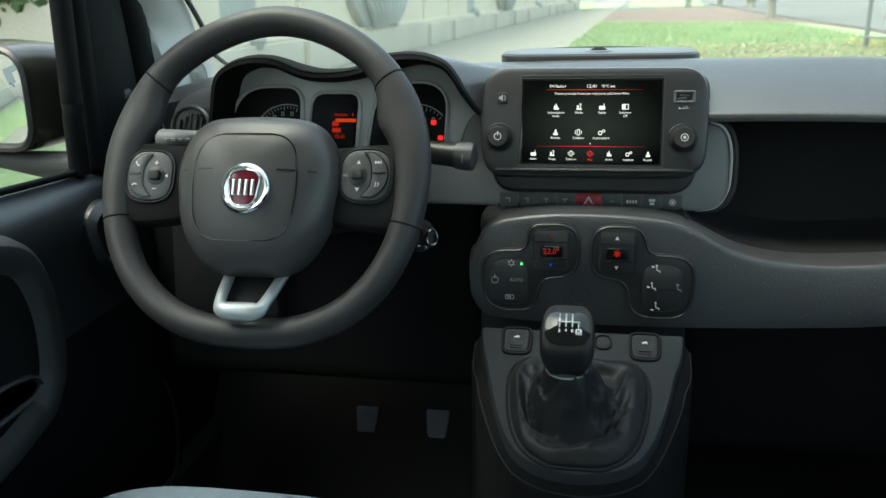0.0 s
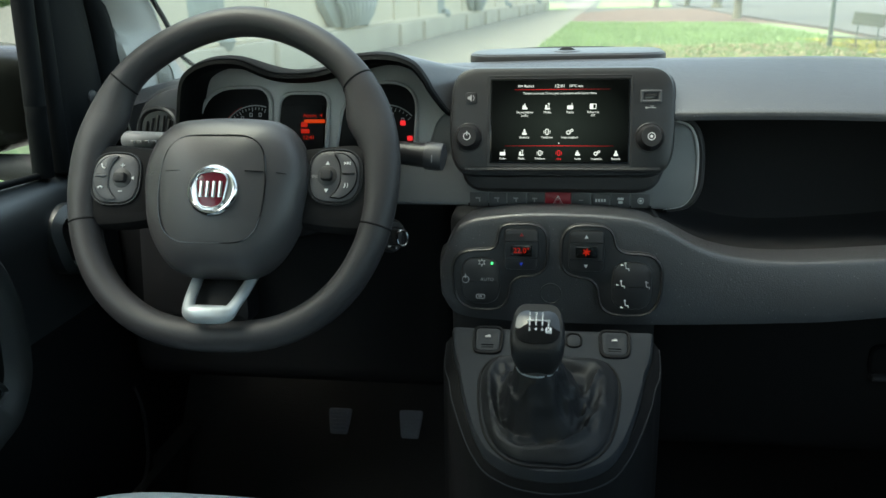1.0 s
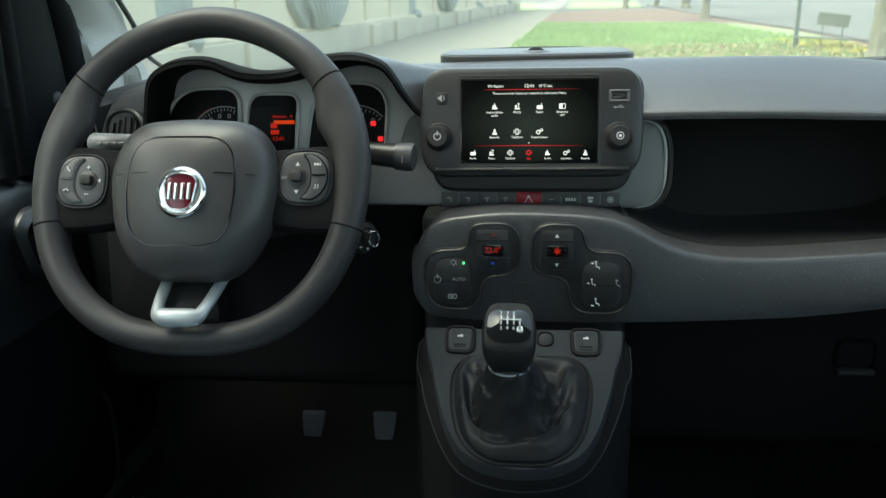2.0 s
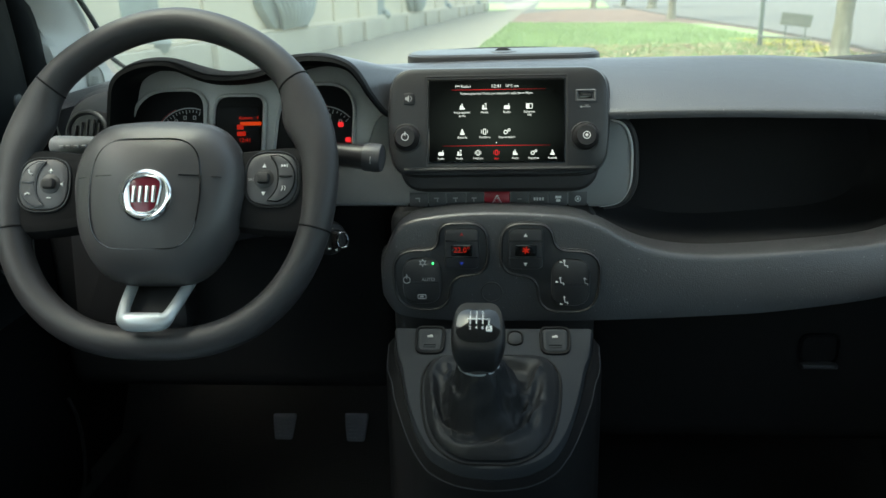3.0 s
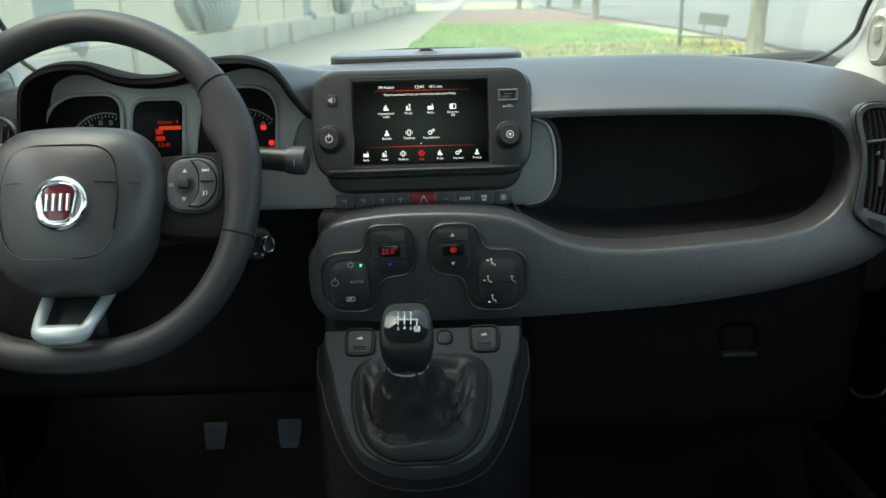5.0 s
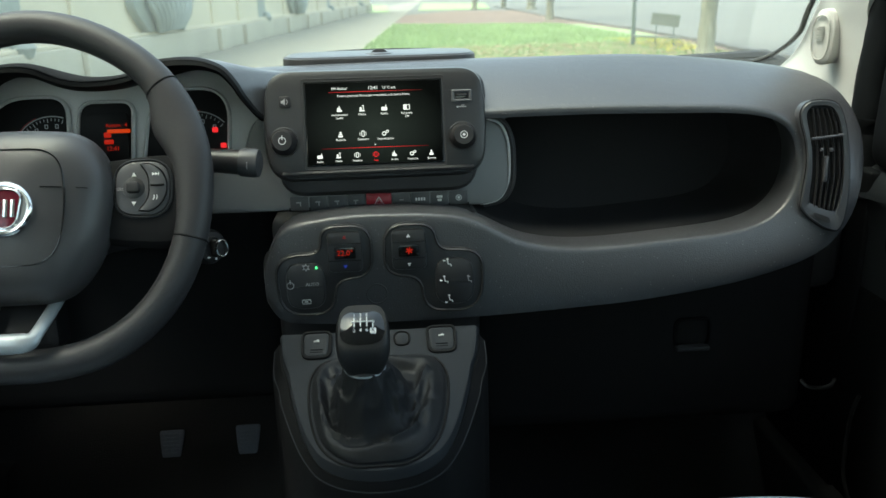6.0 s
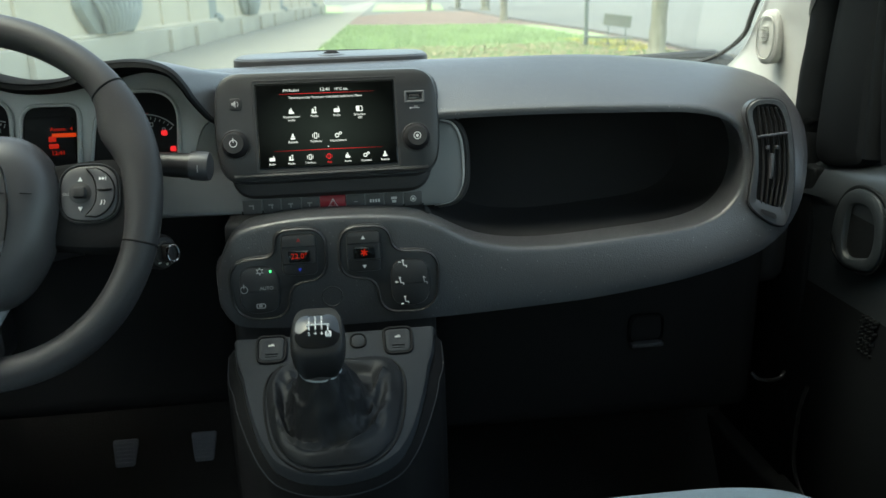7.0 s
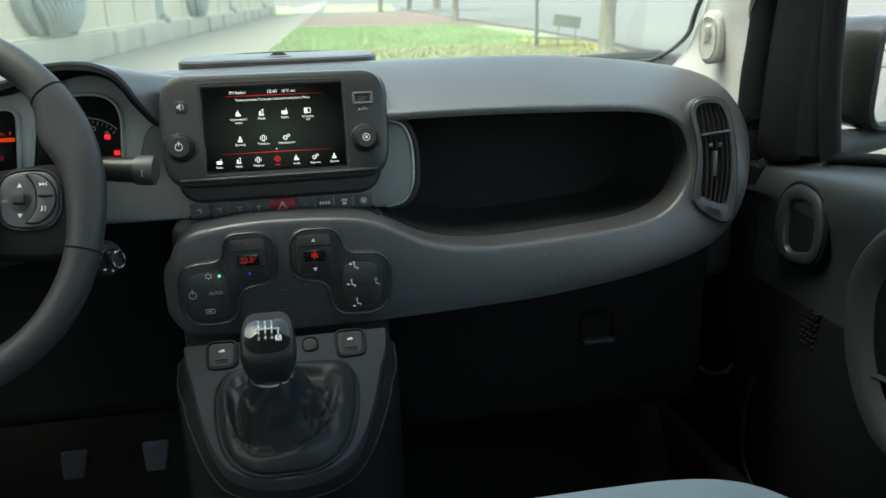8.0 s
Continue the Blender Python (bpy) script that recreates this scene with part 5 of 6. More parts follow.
for k in range(45):
    u = k / 44
    ring = []
    for p in base:
        a = math.atan2(p.y, p.x)
        ca, sa = math.cos(a), math.sin(a)
        w = max(0.0, 1 - 1.12 * u) if u < 0.6 else 0.328 * (1 - (u - 0.6) / 0.4) ** 1.3
        q = Vector((topc.x + (p.x - topc.x) * w + 0.016 * ca * (1 - w), topc.y + (p.y - topc.y) * w + 0.016 * sa * (1 - w)))
        rise = max(0.0, (u - 0.42) / 0.58)
        flat = min(1.0, max(0.0, (u - 0.06 + 0.05 * noise.noise(Vector((ca * 1.7, sa * 1.7, 9)))) / 0.16))
        env = math.sin(math.pi * min(1.0, u * 1.02)) ** 0.7 * (1 - 0.55 * rise) * (0.12 + 0.88 * flat)
        across = crease(ca * 0.9 + 4, sa * 0.9, u * 4.6 + 0.5 * noise.noise(Vector((ca * 2, sa * 2, 3))))
        along = crease(ca * 2.6, sa * 2.6 + 7, u * 1.1)
        fold = 0.0048 * across + 0.0026 * along + 0.002 * noise.noise(Vector((q.x * 70, q.y * 70, u * 5)))
        h = 0.0008 + 0.0085 * min(1.0, u * 6) ** 0.6 - 0.0105 * math.exp(-((u - 0.42) / 0.13) ** 2) * (0.75 - 0.25 * ca) + 0.049 * (rise * rise * (3 - 2 * rise))
        ring.append(Vector((q.x + ca * fold * env * 0.55 * rise, q.y + sa * fold * env * 0.55 * rise, max(0.0004, h + fold * env + folds(q.x, q.y) * min(1.0, u * 5) * (1 - rise)))))
    rings.append(ring)
part("boot", loft(rings, caps=False), BOOT, lever, "creased black leather boot")
kt = Matrix.Translation((-0.0115, -0.019, 0.0505)) @ Matrix.Rotation(radians(0), 4, "X")
collar = part("collar", lathe([(0.0165, 0.0), (0.0185, 0.003), (0.0185, 0.006), (0.016, 0.009), (0.013, 0.012)], 24), SATIN, lever, at=kt)
part("chrome_ring", lathe([(0.0187, 0.0036), (0.0191, 0.0045), (0.0187, 0.0054)], 24), SILVER, collar, "thin chrome ring")
prof = [(0.60, 0.002), (0.70, 0.005), (0.80, 0.010), (0.90, 0.017), (0.97, 0.025), (1.0, 0.033), (0.99, 0.039), (0.95, 0.0435), (0.88, 0.0465)]
kn_o = rpoly([(-0.0215, -0.022, 0.021), (0.0215, -0.022, 0.021), (0.0252, 0.0, 0.05), (0.0205, 0.0215, 0.02), (-0.0205, 0.0215, 0.02), (-0.0252, 0.0, 0.05)], 6)
rings = []
for s, z in prof:
    tip = max(0, (z - 0.010)) / 0.035
    rings.append([Vector((p.x * s, p.y * s, z + p.y * 0.47 * tip)) for p in kn_o])
knob = part("knob", loft(rings), KNOB, lever, "black leather gear knob", at=kt)
cap_m = kt @ Matrix.Translation((0, 0, 0.0452)) @ Matrix.Rotation(math.atan(0.47), 4, "X")
cap_o = rpoly([(-0.0195, -0.0185, 0.015), (0.0195, -0.0185, 0.015), (0.0215, 0.0185, 0.014), (-0.0215, 0.0185, 0.014)], 6)
cap = part("knob_cap", slab(cap_o, -0.004, 0.001, 0.001, dome=0.0055), PIANO, lever, "gloss black cap with the shift pattern", at=cap_m)
cap_z = lambda x, y: 0.001 + 0.0055 * (1 - 0.8 * ((x / 0.02) ** 2 + (y / 0.0185) ** 2)) + 0.0006
bm = bmesh.new()
for x, y, w, h in ((-0.008, 0.0, 0.0011, 0.012), (-0.0015, 0, 0.0011, 0.012), (0.005, 0, 0.0011, 0.012), (0.001, 0.0003, 0.020, 0.0011), (0.0112, -0.003, 0.0011, 0.006)):
    slab(rrect(w, h * 0.8, 0.0003, x * 0.85, y + 0.0015, 2), 0.003, cap_z(x * 0.85, 0.004), 0.0002, bm)
part("shift_lines", bm, MARK, cap, "white shift pattern")
for x, y, ch in ((-0.008, 0.0105, "1"), (-0.0015, 0.0105, "3"), (0.005, 0.0105, "5"), (-0.008, -0.0085, "2"), (-0.0015, -0.0085, "4"), (0.005, -0.0085, "6")):
    words("gear_number", ch, 0.0048, MARK, cap, x * 0.85, y * 0.85, cap_z(x * 0.85, y * 0.85))
part("reverse_box", slab(rrect(0.0054, 0.0056, 0.0012, 0.0096, -0.0072, 3), 0.001, cap_z(0.0096, -0.0072), 0.0003), MARK, cap, "white box with the letter R")
words("reverse_letter", "R", 0.0052, PIANO, cap, 0.0096, -0.0072, cap_z(0.0096, -0.0072) + 0.0001)

for x in (-0.0665, 0.0655):
    ws = thing("window_switch", "black window switch set in the console", "switch", at=Matrix.Translation((x, 0.7815, 0.7703)) @ Matrix.Rotation(math.atan(SL + 0.5), 4, "X"), group="console window switches")
    o = rpoly([(-0.0145, -0.0165, 0.009), (0.0145, -0.0165, 0.009), (0.0155, 0.0165, 0.008), (-0.0155, 0.0165, 0.008)])
    part("frame", band(inset(o, -0.001), 0.0028, -0.003, 0.0016, 0.0006), TRAY, ws)
    rk = part("rocker", slab(inset(o, 0.0018), -0.003, 0.0012, 0.002, dome=-0.001), CONSOLE, ws)
    bm = slab(rrect(0.006, 0.0021, 0.0004, 0, 0.004, 2), -0.001, 0.0012, 0.0001)
    slab(rrect(0.0028, 0.001, 0.0003, 0.001, 0.0056, 2), -0.001, 0.0012, 0.0001, bm)
    part("window_mark", bm, MARK_DIM, rk, "white window symbol")
    bm = slab(rrect(0.013, 0.0012, 0.0004, 0, -0.006, 2), -0.001, 0.0016, 0.0003)
    slab(rrect(0.013, 0.0012, 0.0004, 0, -0.0092, 2), -0.001, 0.0016, 0.0003, bm)
    part("ribs", bm, CONSOLE, rk)
sk = thing("console_socket", "small black round socket cover behind the gear lever", "socket", at=Matrix.Translation((0.0235, 0.786, 0.7708)) @ Matrix.Rotation(math.atan(SL + 0.5), 4, "X"))
part("ring", band(rrect(0.018, 0.019, 0.009), 0.0022, -0.003, 0.002, 0.0008), TRAY, sk)
part("cover", slab(rrect(0.014, 0.015, 0.007), -0.003, 0.001, 0.001), CONSOLE, sk)

# ======== pedals ========
for x, nm, h in ((-0.366, "clutch_pedal", 0.046), (-0.240, "brake_pedal", 0.050)):
    pd = thing(nm, "black ribbed rubber foot pedal in the dark footwell", "pedal", at=face(x, 1.21, 0.413, 28), group="foot pedals")
    o = rpoly([(-0.016, -h / 2, 0.005), (0.016, -h / 2, 0.005), (0.021, h / 2, 0.006), (-0.021, h / 2, 0.006)])
    # pale blue base colour paints the gleam on the pads
    pad = part("pad", slab(o, -0.012, 0.0, 0.003), material("gleam_rubber", (0.28, 0.31, 0.38), 0.4, grain=0.0004, vary=0.25) if nm == "clutch_pedal" else bpy.data.materials["gleam_rubber"], pd, "rubber pad with its bluish gleam in the colour")
    for k in range(6):
        part("rib", slab(rrect(0.027, 0.0026, 0.001, 0, -h / 2 + 0.008 + k * 0.0062, 2), -0.001, 0.0025, 0.0008), bpy.data.materials["gleam_rubber"], pad)
    part("arm", tube([(0, 0.01, -0.012), (0.004, 0.06, -0.03), (0.006, 0.2, -0.02)], 0.008, 8), BLACK, pd)

# ======== doors ========
def door(side, nm):
    """Local x runs to the nose, y up, z into the cabin."""
    X0 = -0.64 if side < 0 else 0.665
    yw = 0.938 if side < 0 else 0.882
    d = thing(nm, "dark grey car door with window, pull recess and pocket", "car door", kind="structure")
    flip = 1 if side < 0 else -1
    at = Matrix(((0, 0, flip, X0), (1, 0, 0, 0), (0, 1, 0, 0), (0, 0, 0, 1)))
    o = rpoly([(-0.22, 0.30, 0.05), (1.0, 0.30, 0.12), (1.06, 0.6, 0.1), (1.04, 0.93, 0.02), (yw, 0.915, 0.02), (-0.22, 0.945, 0.02)])
    # the lining swells at the belt line and under it
    ys = [(0.28, -0.01), (0.36, 0.0), (0.5, 0.014), (0.62, 0.016), (0.72, 0.004), (0.80, 0.004), (0.84, 0.014), (0.865, 0.018), (0.885, 0.014), (0.902, 0.004), (0.916, -0.010), (0.923, -0.03), (0.9, -0.08), (0.28, -0.08)]
    # the belt line falls towards the nose
    belt = (lambda y: -0.012 + 0.055 * min(0.9 - y, 0.35)) if side < 0 else (lambda y: -0.016 + 0.165 * min(0.9 - y, 0.17))
    rings = []
    for k, y in enumerate(np.linspace(-0.22, 1.06, 24)):
        e = max(0, (y - 0.86) / 0.2)
        rings.append([at @ Vector((y, z + belt(y) * min(1, max(0, (z - 0.84) / 0.04)), w * (1 - 0.4 * e))) for z, w in ys])
    part("lining", loft([r[4:] for r in rings], ring_closed=False, caps=False), DOOR, d, "dark grained plastic lining")
    # lower half darkened by colour, as if little light reached it
    part("lower_lining", loft([r[:5] for r in rings], ring_closed=False, caps=False), SHADED_BLACK, d, "lower door lining, its shade put into the colour")
    # belt-line strip and front sail panel with the pillar of the window frame
    part("belt_seal", tube([at @ Vector((y, 0.925 + belt(y), -0.014)) for y in (-0.2, 0.4, 0.55, 0.7, 0.8, yw)], 0.0045 if side < 0 else 0.007, 10), SHADED_BLACK, d)
    ex = 1.03 if side > 0 else 1.09
    so = rpoly([(yw + 0.030, 0.912 + belt(yw), 0.02), (ex, 0.912 + belt(ex), 0.05), (ex - 0.01, 1.06, 0.1), (ex - 0.05, 1.26, 0.02), (yw + 0.045, 1.26, 0.02)])
    part("sail_panel", slab(so, -0.03, 0.004, 0.014), SHADED_BLACK, d, "black mirror corner panel", at=at)
    se = [at @ Vector(p) for p in ((ex + 0.02, 0.72, -0.01), (ex + 0.026, 0.9, -0.012), (ex + 0.022, 1.02, -0.012), (ex - 0.005, 1.14, -0.018), (ex - 0.16, 1.29, -0.04), (ex - 0.4, 1.44, -0.07))]
    part("door_seal", tube(spline(se, 6), 0.024, 10), SHADED_BLACK, d, "black rubber door seal")
    b = 0.012 if side < 0 else 0.0
    fr = [at @ Vector(p) for p in ((yw - 0.002, 0.923 + belt(yw), -0.014), (yw + 0.008 - b, 1.0, -0.008), (yw + 0.016 - b, 1.1, -0.008), (yw + 0.018 - b, 1.16, -0.010), (yw - 0.02, 1.215, -0.018), (yw - 0.25, 1.36, -0.04), (yw - 0.5, 1.44, -0.055), (0.1, 1.45, -0.06), (-0.2, 1.45, -0.06))]
    part("window_frame", tube(spline(fr, 5), 0.013, 14), SHADED_BLACK, d, "black window frame")
    p0, p1 = at @ Vector((yw + 0.032, 0.923 + belt(yw), -0.012)), at @ Vector((yw + 0.046, 1.27, -0.012))
    part("frame_post", tube([p0, p1], 0.014, 14), SHADED_BLACK, d)
    gl = part("pane", quad_sheet(at @ Vector((-0.2, 0.92, -0.03)), at @ Vector((yw, 0.91, -0.03)), at @ Vector((yw - 0.35, 1.42, -0.065)), at @ Vector((-0.2, 1.45, -0.075)), 0.004), PANE, d, "clear side glass", smooth=False)
    gl.visible_shadow = False
    return d, at


ldoor, lat = door(-1, "door_1")
rdoor, rat = door(1, "door_2")
# driver's door: pocket hump with armrest and pull cup
def armrest(d, at, prof, cup):
    o = [Vector((p[0], p[1])) for p in spline(prof, 5)][::-1]
    rings = []
    for g, z in ((-0.004, -0.02), (-0.002, 0.03), (0.003, 0.044), (0.010, 0.0505), (0.019, 0.051), (0.029, 0.046), (0.040, 0.037), (0.052, 0.030), (0.066, 0.026)):
        rings.append([Vector((p.x, p.y, z)) for p in inset(o, g)])
    part("armrest", loft(rings[:7], caps=False), ARM, d, "grey padded armrest surround", at=at)
    # recess shade comes from the near-black colour
    part("armrest_panel", loft(rings[6:]), SHADED_BLACK, d, "sunken inner door panel, its shade put into the colour", at=at)
    c = rpoly(cup)
    part("pull_cup_rim", band(c, 0.006, 0.0, 0.043, 0.0028), DOOR, d, "dark rim of the pull cup", at=at)
    part("pull_cup", slab(inset(c, 0.005), 0.0, 0.037, 0.001), MATT, d, at=at)


armrest(ldoor, lat, [(0.2, 0.895), (0.5, 0.905), (0.64, 0.904), (0.698, 0.895), (0.737, 0.878), (0.761, 0.849), (0.776, 0.802), (0.778, 0.755), (0.769, 0.707), (0.740, 0.669), (0.709, 0.656), (0.64, 0.640), (0.45, 0.62), (0.2, 0.60)],
        [(0.40, 0.688, 0.02), (0.715, 0.698, 0.02), (0.736, 0.708, 0.012), (0.722, 0.728, 0.02), (0.68, 0.737, 0.03), (0.40, 0.737, 0.02)])
armrest(rdoor, rat, [(0.2, 0.895), (0.5, 0.905), (0.64, 0.900), (0.695, 0.884), (0.733, 0.842), (0.748, 0.795), (0.741, 0.734), (0.722, 0.690), (0.691, 0.653), (0.644, 0.631), (0.45, 0.60), (0.2, 0.58)],
        [(0.40, 0.655, 0.02), (0.680, 0.668, 0.02), (0.712, 0.690, 0.014), (0.700, 0.712, 0.02), (0.65, 0.720, 0.03), (0.40, 0.720, 0.02)])
ho = [Vector(p) for p in spline([(0.9351, 0.7914), (0.9366, 0.8226), (0.9268, 0.8553), (0.9010, 0.8778), (0.8663, 0.8798), (0.8417, 0.8671), (0.8331, 0.8395), (0.8335, 0.8070), (0.8483, 0.7838), (0.8760, 0.7747), (0.9098, 0.7746)], 5, closed=True)][::-1]
well = [Vector(p) for p in spline([(0.9063, 0.7976), (0.9077, 0.8265), (0.9042, 0.8487), (0.8890, 0.8584), (0.8667, 0.8580), (0.8540, 0.8446), (0.8505, 0.8201), (0.8562, 0.8014), (0.8734, 0.7931), (0.8946, 0.7888)], 5, closed=True)][::-1]
m = rat @ pose(0, 0, 0.012)
part("handle_groove", tube([(p.x, p.y, 0.0025) for p in ho], 0.0028, 6, closed=True), SHADED_BLACK, rdoor, at=m)
near = [min(ho, key=lambda q: (q - p).length) for p in well]
rings = [face_z([p.lerp(q, k) for p, q in zip(well, near)], z) for k, z in ((0.93, 0.001), (0.86, 0.007), (0.7, 0.009), (0.3, 0.0095), (0.1, 0.008), (0.0, 0.004), (-0.02, -0.012))]
part("handle_frame", loft(rings, caps=False), DOOR, rdoor, "dark rounded handle surround", at=m)
# floor of the well coloured near-black for shade
part("handle_well", slab(well, -0.03, 0.0015, 0.0005), SHADED_BLACK, rdoor, at=m)
ho = rpoly([(0.900, 0.780, 0.03), (0.985, 0.783, 0.03), (0.995, 0.86, 0.03), (0.915, 0.880, 0.025), (0.876, 0.858, 0.025)])
part("handle_frame", band(ho, 0.018, -0.01, 0.030, 0.009), DOOR, ldoor, "dark rounded handle surround", at=lat)
part("handle_well", slab(inset(ho, 0.014), -0.02, 0.019, 0.001), MATT, ldoor, at=lat)
part("pocket_edge", tube([lat @ Vector(p) for p in spline([(1.012, 0.57, 0.018), (1.024, 0.525, 0.02), (1.020, 0.464, 0.022), (1.002, 0.424, 0.022), (0.965, 0.406, 0.02)], 5)], 0.003, 6), SATIN, ldoor)
part("pocket_edge", tube([rat @ Vector(p) for p in spline([(0.945, 0.580, 0.018), (0.951, 0.541, 0.022), (0.948, 0.468, 0.024), (0.932, 0.43, 0.022), (0.901, 0.411, 0.02)], 5)], 0.003, 6), SATIN, rdoor)
bm = bmesh.new()
for i in range(7):
    for j in range(4):
        slab(disc(0.0022, 0.838 + j * 0.0075 + (i % 2) * 0.0035, 0.675 + i * 0.0075, 8), 0.0, 0.0128, 0.0006, bm)
part("speaker_grille", bm, SHADED_BLACK, rdoor, "dotted speaker grille", at=rat)
part("mirror_joystick", lathe([(0.016, -0.02), (0.016, 0.004), (0.011, 0.012), (0.0, 0.014)], 16), SATIN, ldoor, "black mirror adjuster", at=lat @ pose(1.045, 0.995, -0.006))

# ======== door mirrors ========
def mirror(side):
    cx, cy, cz = (-0.822, 0.998, 0.998) if side < 0 else (0.872, 0.99, 0.998)
    mi = thing("door_mirror", "dark door mirror outside the side window", "door mirror", at=pose(cx, cy, cz, 0, 0, side * 12), group="door mirrors")
    o = rpoly([(-0.085, -0.075, 0.04), (0.085, -0.07, 0.045), (0.09, 0.07, 0.05), (-0.08, 0.08, 0.05)], 6)
    rings = [[Vector((p.x * k, y, p.y * k)) for p in o] for y, k in ((0.0, 1.0), (0.03, 1.03), (0.08, 1.0), (0.12, 0.9), (0.148, 0.72), (0.163, 0.4))]
    part("housing", loft(rings), PAINT, mi, "dark mirror housing")
    part("rim", band(o, 0.010, -0.006, 0.01, 0.004), SATIN, mi, at=pose(0, 0, 0, 90, 0, 0))
    part("mirror_glass", slab(inset(o, 0.010), 0.0, 0.003, 0.001), MIRROR, mi, "silver mirror glass", at=pose(0, 0, 0, 90, 0, 0))
    part("foot", tube([(-side * 0.16, 0.03, -0.094), (-side * 0.06, 0.02, -0.092), (side * 0.03, 0.012, -0.086), (side * 0.075, 0.01, -0.082)], [0.026, 0.022, 0.013, 0.003], 14, flat=0.85), BLACK, mi)
    return mi


mirror(-1)
mirror(1)

# ======== front seats ========
def seat(x0, lift, wide):
    s = thing("front_seat", "grey-blue cloth front seat with a rounded cushion edge", "car seat", at=pose(x0, 0, lift), group="front seats")
    rows = []
    for y, zt, w in spline(((0.12, 0.575, 0.22), (0.3, 0.585, 0.235), (0.5, 0.622, 0.24), (0.6, 0.632, 0.228), (0.655, 0.631, 0.206), (0.69, 0.620, 0.18), (0.71, 0.595, 0.16), (0.71, 0.53, 0.15), (0.68, 0.44, 0.14)), 5):
        ring = []
        for k in range(56):
            a = 2 * math.pi * k / 56
            cx, cy = math.cos(a), math.sin(a)
            ring.append(Vector((w * wide * math.copysign(abs(cx) ** 0.55, cx), y, (zt + 0.44) / 2 + (zt - 0.44) / 2 * math.copysign(abs(cy) ** 0.6, cy) + 0.001)))
        rows.append(ring)
    part("cushion", loft(rows), CLOTH, s, "grey-blue woven cushion")
    rows = []
    for z, w, d in ((0.56, 0.2, 0.06), (0.66, 0.235, 0.085), (0.82, 0.235, 0.08), (0.94, 0.21, 0.065), (1.0, 0.16, 0.04)):
        rows.append([Vector((w * math.copysign(abs(math.cos(a)) ** 0.6, math.cos(a)), 0.05 - (z - 0.56) * 0.9 + d * math.copysign(abs(math.sin(a)) ** 0.7, math.sin(a)), z)) for a in np.linspace(0, 2 * math.pi, 24, endpoint=False)])
    part("backrest", loft(rows), CLOTH, s, "reclined grey-blue cloth backrest")
    part("base", box(-0.18, 0.18, 0.05, 0.6, 0.28, 0.46, 0.02), BLACK, s)
    part("headrest", box(-0.12, 0.12, -0.50, -0.41, 1.03, 1.17, 0.03), SEAT_DARK, s)
    for x in (-0.06, 0.06):
        part("headrest_post", tube([(x, -0.335, 0.97), (x, -0.45, 1.06)], 0.006, 8), CHROME, s)
    return s


seat(-0.340, 0.0, 1.0)
seat(0.312, -0.006, 1.07)

# ======== wipers and bonnet edge ========
bon = thing("bonnet", "dark car bonnet beyond the windscreen", "bonnet", kind="structure")
rows = []
for x in np.linspace(-0.74, 0.74, 17):
    rows.append([Vector((x, y, z - 0.05 * (abs(x) / 0.74) ** 4)) for y, z in ((1.42, 0.95), (1.6, 0.945), (1.9, 0.90), (2.2, 0.80), (2.32, 0.6), (2.3, 0.4), (1.42, 0.4))])
part("panel", loft(rows), PAINT, bon)
for x in (-0.30, 0.40):
    wp = thing("wiper", "black wiper arm lying at the foot of the windscreen", "wiper", group="wipers")
    part("arm", tube([(x + 0.34, 1.45, 0.985), (x + 0.30, 1.43, 1.0), (x + 0.1, 1.42, 0.998), (x - 0.1, 1.418, 0.994)], [0.012, 0.011, 0.007, 0.005], 8), BLACK, wp)
    part("blade", tube([(x + 0.28, 1.41, 0.992), (x + 0.1, 1.408, 0.996), (x - 0.25, 1.405, 0.99)], 0.005, 6), RUBBER, wp)
cw = thing("cowl", "black plastic cowl below the windscreen", "cowl", kind="structure")
part("cover", strip([(-0.66, 1.40, 0.965), (-0.3, 1.41, 0.978), (0.3, 1.41, 0.978), (0.74, 1.40, 0.985)], [(-0.66, 1.48, 0.95), (-0.3, 1.5, 0.965), (0.3, 1.5, 0.965), (0.74, 1.48, 0.975)], 0.01), BLACK, cw)

# ======== outside ========
tagged(link("ground", box(-400, 400, -300, 900, -0.3, -0.02), ASPHALT, smooth=False), "pale grey ground under the overcast sky", "ground", kind="structure")
def sheet(nm, corners, z, mat, label, cat):
    bm = bmesh.new()
    vs = [bm.verts.new((x, y, z)) for x, y in corners]
    lo = [bm.verts.new((x, y, z - 0.3)) for x, y in corners]
    bm.faces.new(vs)
    for i in range(len(vs)):
        bm.faces.new((vs[i], lo[i], lo[(i + 1) % len(vs)], vs[(i + 1) % len(vs)]))
    return tagged(link(nm, bm, mat, smooth=False), label, cat, kind="structure")


edge_x = lambda y: -1.5 + 0.056 * y
sheet("pavement", [(-9, -30), (edge_x(-30), -30), (edge_x(200), 200), (9, 200)], 0.004, PATH, "pale gravel footpath along the wall", "path")
FAR_X = lambda y: float(np.interp(y, [-30, 14, 17, 23.5, 29.5, 36.8, 53, 70, 200], [6.4, 6.4, 6.75, 7.2, 7.3, 7.5, 8.4, 9.4, 17]))
sheet("lawn", [(edge_x(9), 9), (5.6, 9), (5.75, 14.5), (6.2, 16), (6.6, 18), (7.0, 23.5), (6.8, 28.5), (4.5, 29.8), (2.7, 31.4), (edge_x(33.5), 33.5)], 0.01, GRASS, "green lawn strip strewn with leaves", "lawn")
sheet("lawn", [(2.6, 62), (7.8, 60.5), (12.2, 100), (5.6, 118)], 0.01, GRASS, "far green lawn beyond the cross path", "lawn")
